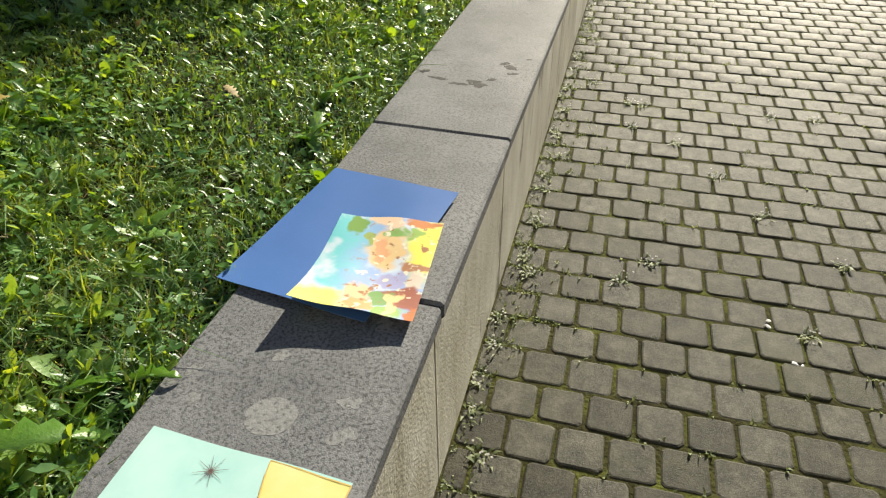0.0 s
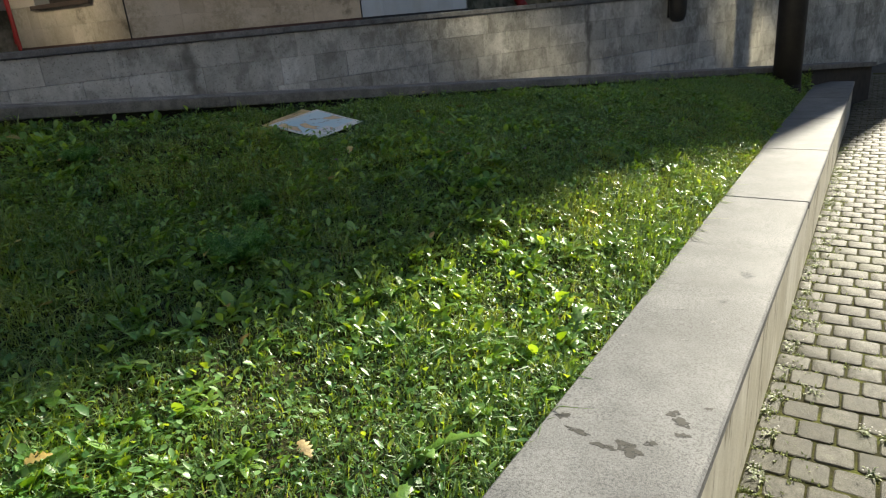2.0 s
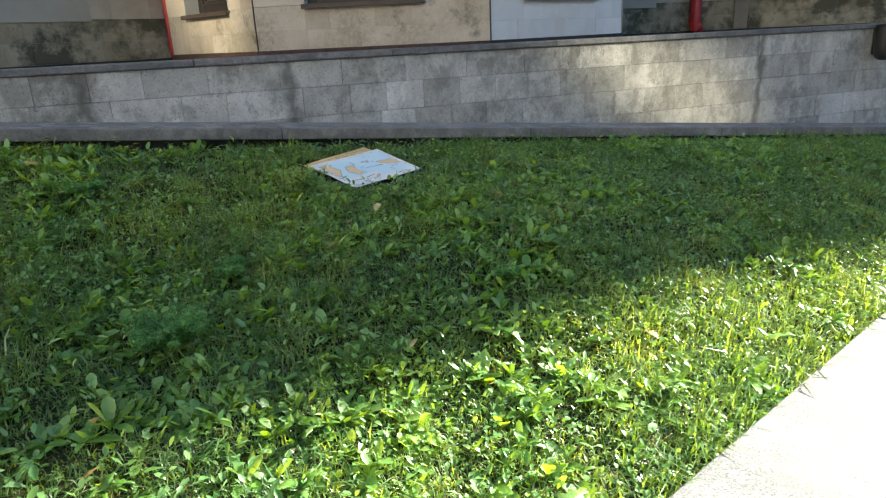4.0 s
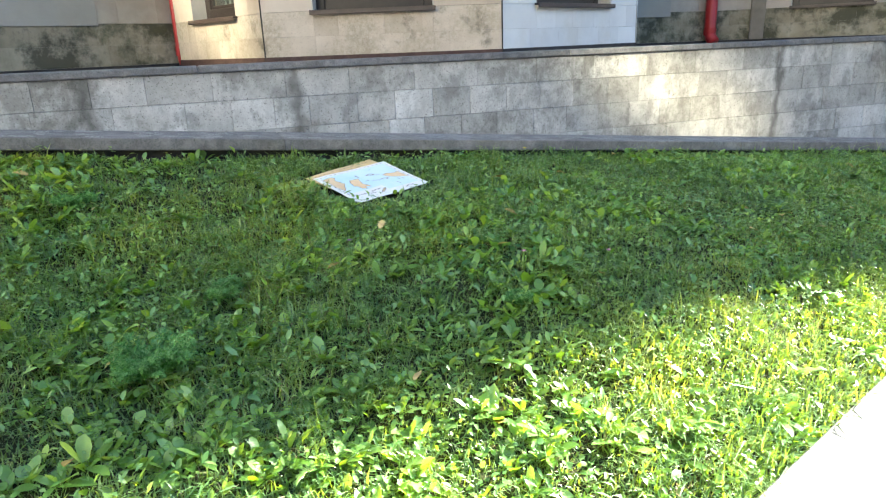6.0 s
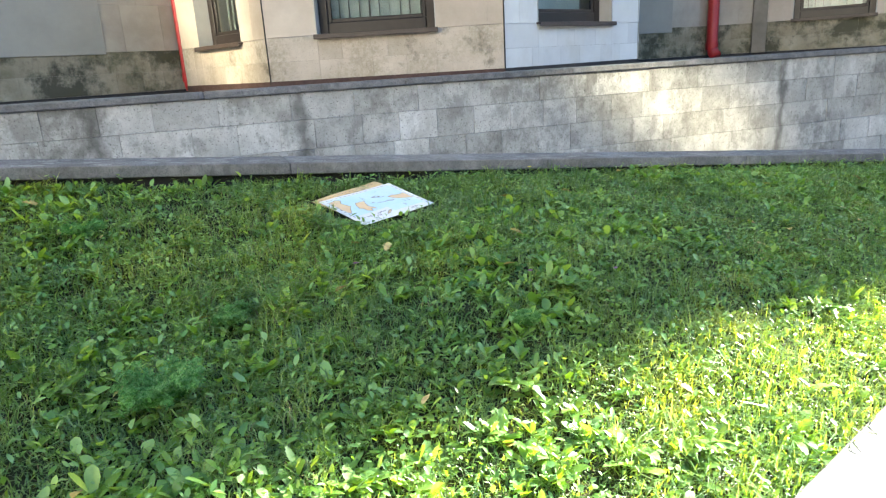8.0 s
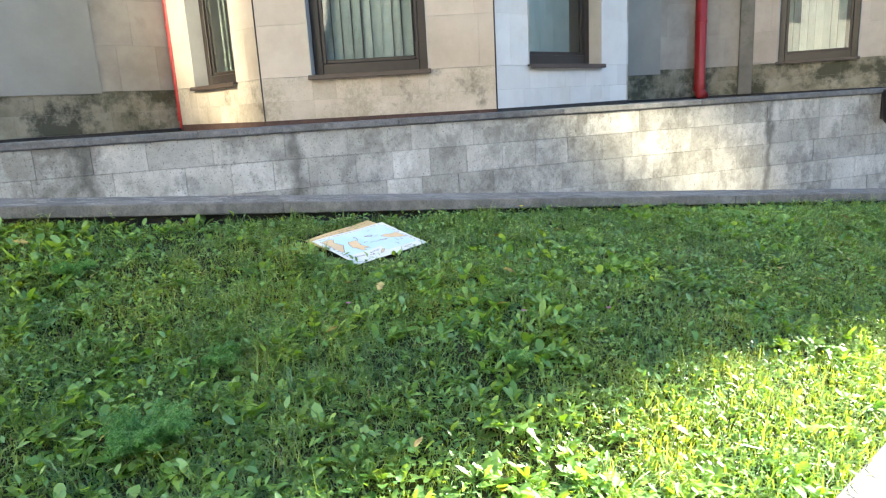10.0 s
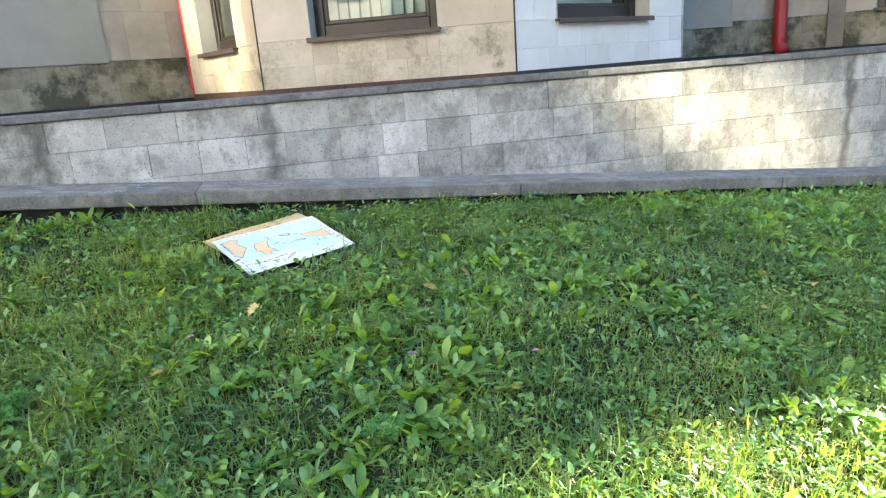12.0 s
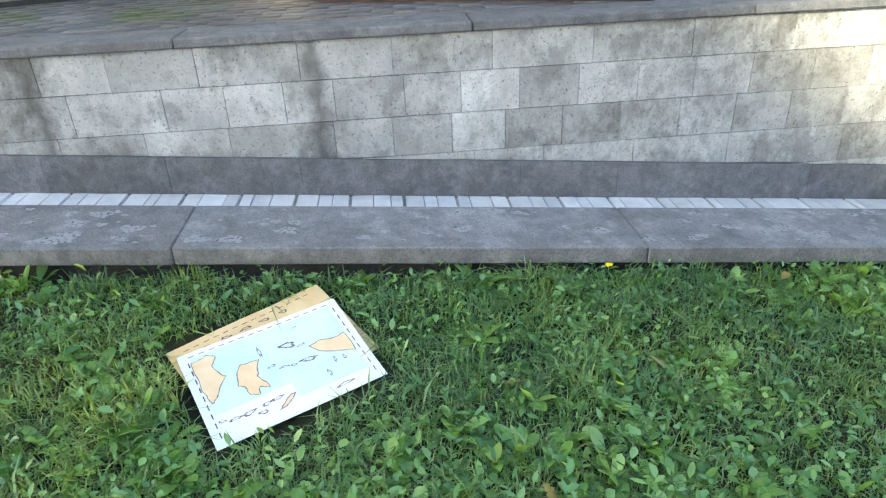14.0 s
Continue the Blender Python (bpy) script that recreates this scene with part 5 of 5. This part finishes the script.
for k, (x, y, rx, ry) in enumerate(((-0.67, 2.600, 0.028, 0.022), (-0.72, 2.585, 0.022, 0.010), (-0.635, 2.640, 0.012, 0.01), (-0.600, 2.748, 0.022, 0.014), (-0.625, 2.775, 0.014, 0.012),
                                    (-0.585, 2.70, 0.014, 0.010), (-0.845, 2.652, 0.014, 0.012), (-0.56, 2.83, 0.008, 0.006), (-0.79, 2.61, 0.03, 0.008))):
    patch("damp_stain", x, y, rx, ry, 50 + k, M_STAIN, True)


# ---- paving of the path ----
ROW, COLUMN = 0.1113, 0.1148
FIRST_ROW = 2.229


def sett_mesh(seed):
    """A worn concrete sett: eight-cornered outline, rounded shoulders and a slightly domed top, one unit wide and long."""
    rnd = random.Random(seed)
    bm = bmesh.new()
    rings = []
    c = 0.09
    out = [(-.5 + c, -.5), (.5 - c, -.5), (.5, -.5 + c), (.5, .5 - c), (.5 - c, .5), (-.5 + c, .5), (-.5, .5 - c), (-.5, -.5 + c)]
    out = [(x + rnd.uniform(-.018, .018), y + rnd.uniform(-.018, .018)) for x, y in out]
    for f, z in ((1.0, -0.03), (1.0, -0.005), (0.97, -0.0018), (0.90, 0.0)):
        rings.append([bm.verts.new((x * f, y * f, z + (rnd.uniform(-.0003, .0003) if z > -0.003 else 0))) for x, y in out])
    for a, b in zip(rings, rings[1:]):
        for k in range(8):
            bm.faces.new((a[k], a[(k + 1) % 8], b[(k + 1) % 8], b[k]))
    top = bm.verts.new((0, 0, 0.0003))
    for k in range(8):
        bm.faces.new((rings[-1][k], rings[-1][(k + 1) % 8], top))
    return bm_mesh("sett", bm, M_SETT, False)


SETTS = [sett_mesh(k) for k in range(6)]
field_v = [np.array([v.co for v in me.vertices]) for me in SETTS]
field_f = []
for me in SETTS:
    tris = []
    for pl in me.polygons:
        vs = list(pl.vertices)
        tris += [(vs[0], vs[i], vs[i + 1]) for i in range(1, len(vs) - 1)]
    field_f.append(np.array(tris))
pavement = bpy.data.objects["pavement"]
rnd = random.Random(77)
all_v, all_f, base = [], [], 0
TILT = 2.2
tan_row = math.tan(radians(TILT))
for r in range(-30, 98):
    y0 = FIRST_ROW + ROW * r
    x = -0.511 - 0.0303 * (y0 - 2.285)
    first = True
    while x < 4.2:
        w = COLUMN * (0.5 if first and r % 2 else rnd.uniform(0.975, 1.025))
        first = False
        cx, cy = x + w / 2, y0 + tan_row * (x + 0.4 + w / 2) + rnd.uniform(-0.002, 0.002)
        k = rnd.randrange(6)
        size = (w - rnd.uniform(0.005, 0.0085), ROW - rnd.uniform(0.0055, 0.0085), 1.0)
        z = 0.0035 + rnd.uniform(-0.002, 0.002)
        turn = (rnd.uniform(-0.012, 0.012), rnd.uniform(-0.012, 0.012), radians(TILT) + rnd.uniform(-0.025, 0.025))
        if 1.0 < cy < 4.0 and cx < 0.72:
            ob = new("sett", SETTS[k])
            ob.parent = pavement
            ob.location, ob.rotation_euler, ob.scale = (cx, cy, z), turn, size
        else:
            m = Matrix.LocRotScale((cx, cy, z), Euler(turn), size)
            v = field_v[k] @ np.array(m.to_3x3()).T + np.array(m.translation)
            all_v.append(v)
            all_f.append(field_f[k] + base)
            base += len(v)
        x += w
tagged(new("sett_field", raw_mesh("sett_field", np.concatenate(all_v), np.concatenate(all_f), M_SETT_ALL, False)),
       kind="stuff").parent = pavement


# ---- weeds in the joints ----
def joint_growth():
    """Moss and small tufts in the joints of the path, thickest along the low wall."""
    rng = np.random.RandomState(91)
    n = 4600
    y = rng.uniform(0.6, 8.0, n)
    near = rng.uniform(0, 1, n) < 0.45
    r = np.round((y - FIRST_ROW) / ROW)
    x = np.where(near, -0.503 - 0.0303 * (y - 2.285) + rng.exponential(0.055, n), rng.uniform(-0.4, 2.6, n))
    yj = FIRST_ROW + ROW * (r + 0.5) + tan_row * (x + 0.4) + rng.normal(0, 0.004, n)
    y = np.where(near & (rng.uniform(0, 1, n) < 0.5), y, yj)
    clump = np.sin(x * 9 + 1.3) * np.sin(y * 7.3 + 0.4) + rng.uniform(-0.6, 0.6, n) > 0.0
    x, y = x[clump], y[clump]
    verts, faces = [], []
    for px, py in zip(x, y):
        for _ in range(rng.randint(2, 6)):
            a, h = rng.uniform(0, 6.28), rng.uniform(0.004, 0.017)
            d = np.array([math.cos(a), math.sin(a), 0])
            s = np.array([-math.sin(a), math.cos(a), 0]) * rng.uniform(0.0012, 0.0038)
            b = np.array([px + rng.normal(0, 0.006), py + rng.normal(0, 0.004), -0.008])
            q, t = b + d * h * 0.4 + np.array([0, 0, h * 0.7 + 0.006]), b + d * h * 1.0 + np.array([0, 0, h * 0.8 + 0.008])
            k = len(verts)
            verts += [b - s * 0.4, b + s * 0.4, q + s, q - s, t]
            faces += [(k, k + 1, k + 2), (k, k + 2, k + 3), (k + 3, k + 2, k + 4)]
    tagged(new("joint_weeds", raw_mesh("joint_weeds", verts, faces, M_DUSTY, True)), "small grey-green weeds and moss in the path's joints", "weeds", kind="stuff")


joint_growth()


def wall_tuft(x, y, seed):
    rnd = random.Random(seed)
    plant = tagged(empty("path_weed", (x, y, 0.0)), "small dusty weed growing from a joint at the wall's foot", "plant", "weeds at the wall's foot")
    verts, faces = [], []
    for k in range(26):
        a, L = rnd.uniform(0, 6.28), rnd.uniform(0.010, 0.032)
        d, s = Vector((math.cos(a), math.sin(a), 0)), Vector((-math.sin(a), math.cos(a), 0)) * rnd.uniform(0.002, 0.0042)
        o = Vector((rnd.gauss(0, 0.01), rnd.gauss(0, 0.012), -0.005))
        q, t = o + d * L * 0.5 + Vector((0, 0, L * 0.6)), o + d * L + Vector((0, 0, L * 0.55))
        n0 = len(verts)
        verts += [o - s * 0.3, o + s * 0.3, q + s, q - s, t]
        faces += [(n0, n0 + 1, n0 + 2), (n0, n0 + 2, n0 + 3), (n0 + 3, n0 + 2, n0 + 4)]
    part("leaves", raw_mesh("leaves", verts, faces, M_DUSTY, True), M_DUSTY, plant)
    verts, faces = [], []
    for k in range(rnd.randint(4, 9)):
        c = Vector((rnd.gauss(0, 0.012), rnd.gauss(0, 0.014), rnd.uniform(0.012, 0.028)))
        n0 = len(verts)
        for q in range(5):
            a = 6.283 * q / 5
            verts.append(c + Vector((math.cos(a), math.sin(a), 0.3 * math.sin(2 * a))) * 0.0035)
        faces += [(n0, n0 + 1, n0 + 2), (n0, n0 + 2, n0 + 3), (n0, n0 + 3, n0 + 4)]
    tagged(part("seed_heads", raw_mesh("seed_heads", verts, faces, M_SEED), M_SEED, plant), kind="stuff")


tuft_rnd = random.Random(8)
for k in range(46):
    y = 1.2 + 0.125 * k + tuft_rnd.uniform(-0.05, 0.05)
    wall_tuft(-0.495 - 0.0303 * (y - 2.285) + abs(tuft_rnd.gauss(0, 0.06)), y, 500 + k)
for k in range(16):
    y = tuft_rnd.uniform(1.4, 3.6)
    r = round((y - FIRST_ROW) / ROW)
    x = tuft_rnd.uniform(-0.25, 0.75)
    wall_tuft(x, FIRST_ROW + ROW * (r + 0.5) + tan_row * (x + 0.4), 600 + k)


# ---- litter on the path ----
def paper_scrap(x, y, size, seed):
    """A small crumpled scrap of white paper."""
    rnd = random.Random(seed)
    bm = bmesh.new()
    bmesh.ops.create_icosphere(bm, subdivisions=2, radius=size)
    for v in bm.verts:
        v.co *= rnd.uniform(0.65, 1.2)
        v.co.z = v.co.z * 0.45 + size * 0.38
        v.co.x *= 1.5
    ob = new("paper_scrap", bm_mesh("paper_scrap", bm, M_PAPER))
    ob.location, ob.rotation_euler = (x, y, 0.003), (0, 0, rnd.uniform(0, 3))
    tagged(ob, "small crumpled white paper scrap lying on the paved path", "litter", "paper scraps on the path")


for k, (x, y, size) in enumerate(((0.222, 2.322, 0.006), (0.277, 2.197, 0.006), (0.226, 2.346, 0.005), (0.294, 2.196, 0.004))):
    paper_scrap(x, y, size, 70 + k)
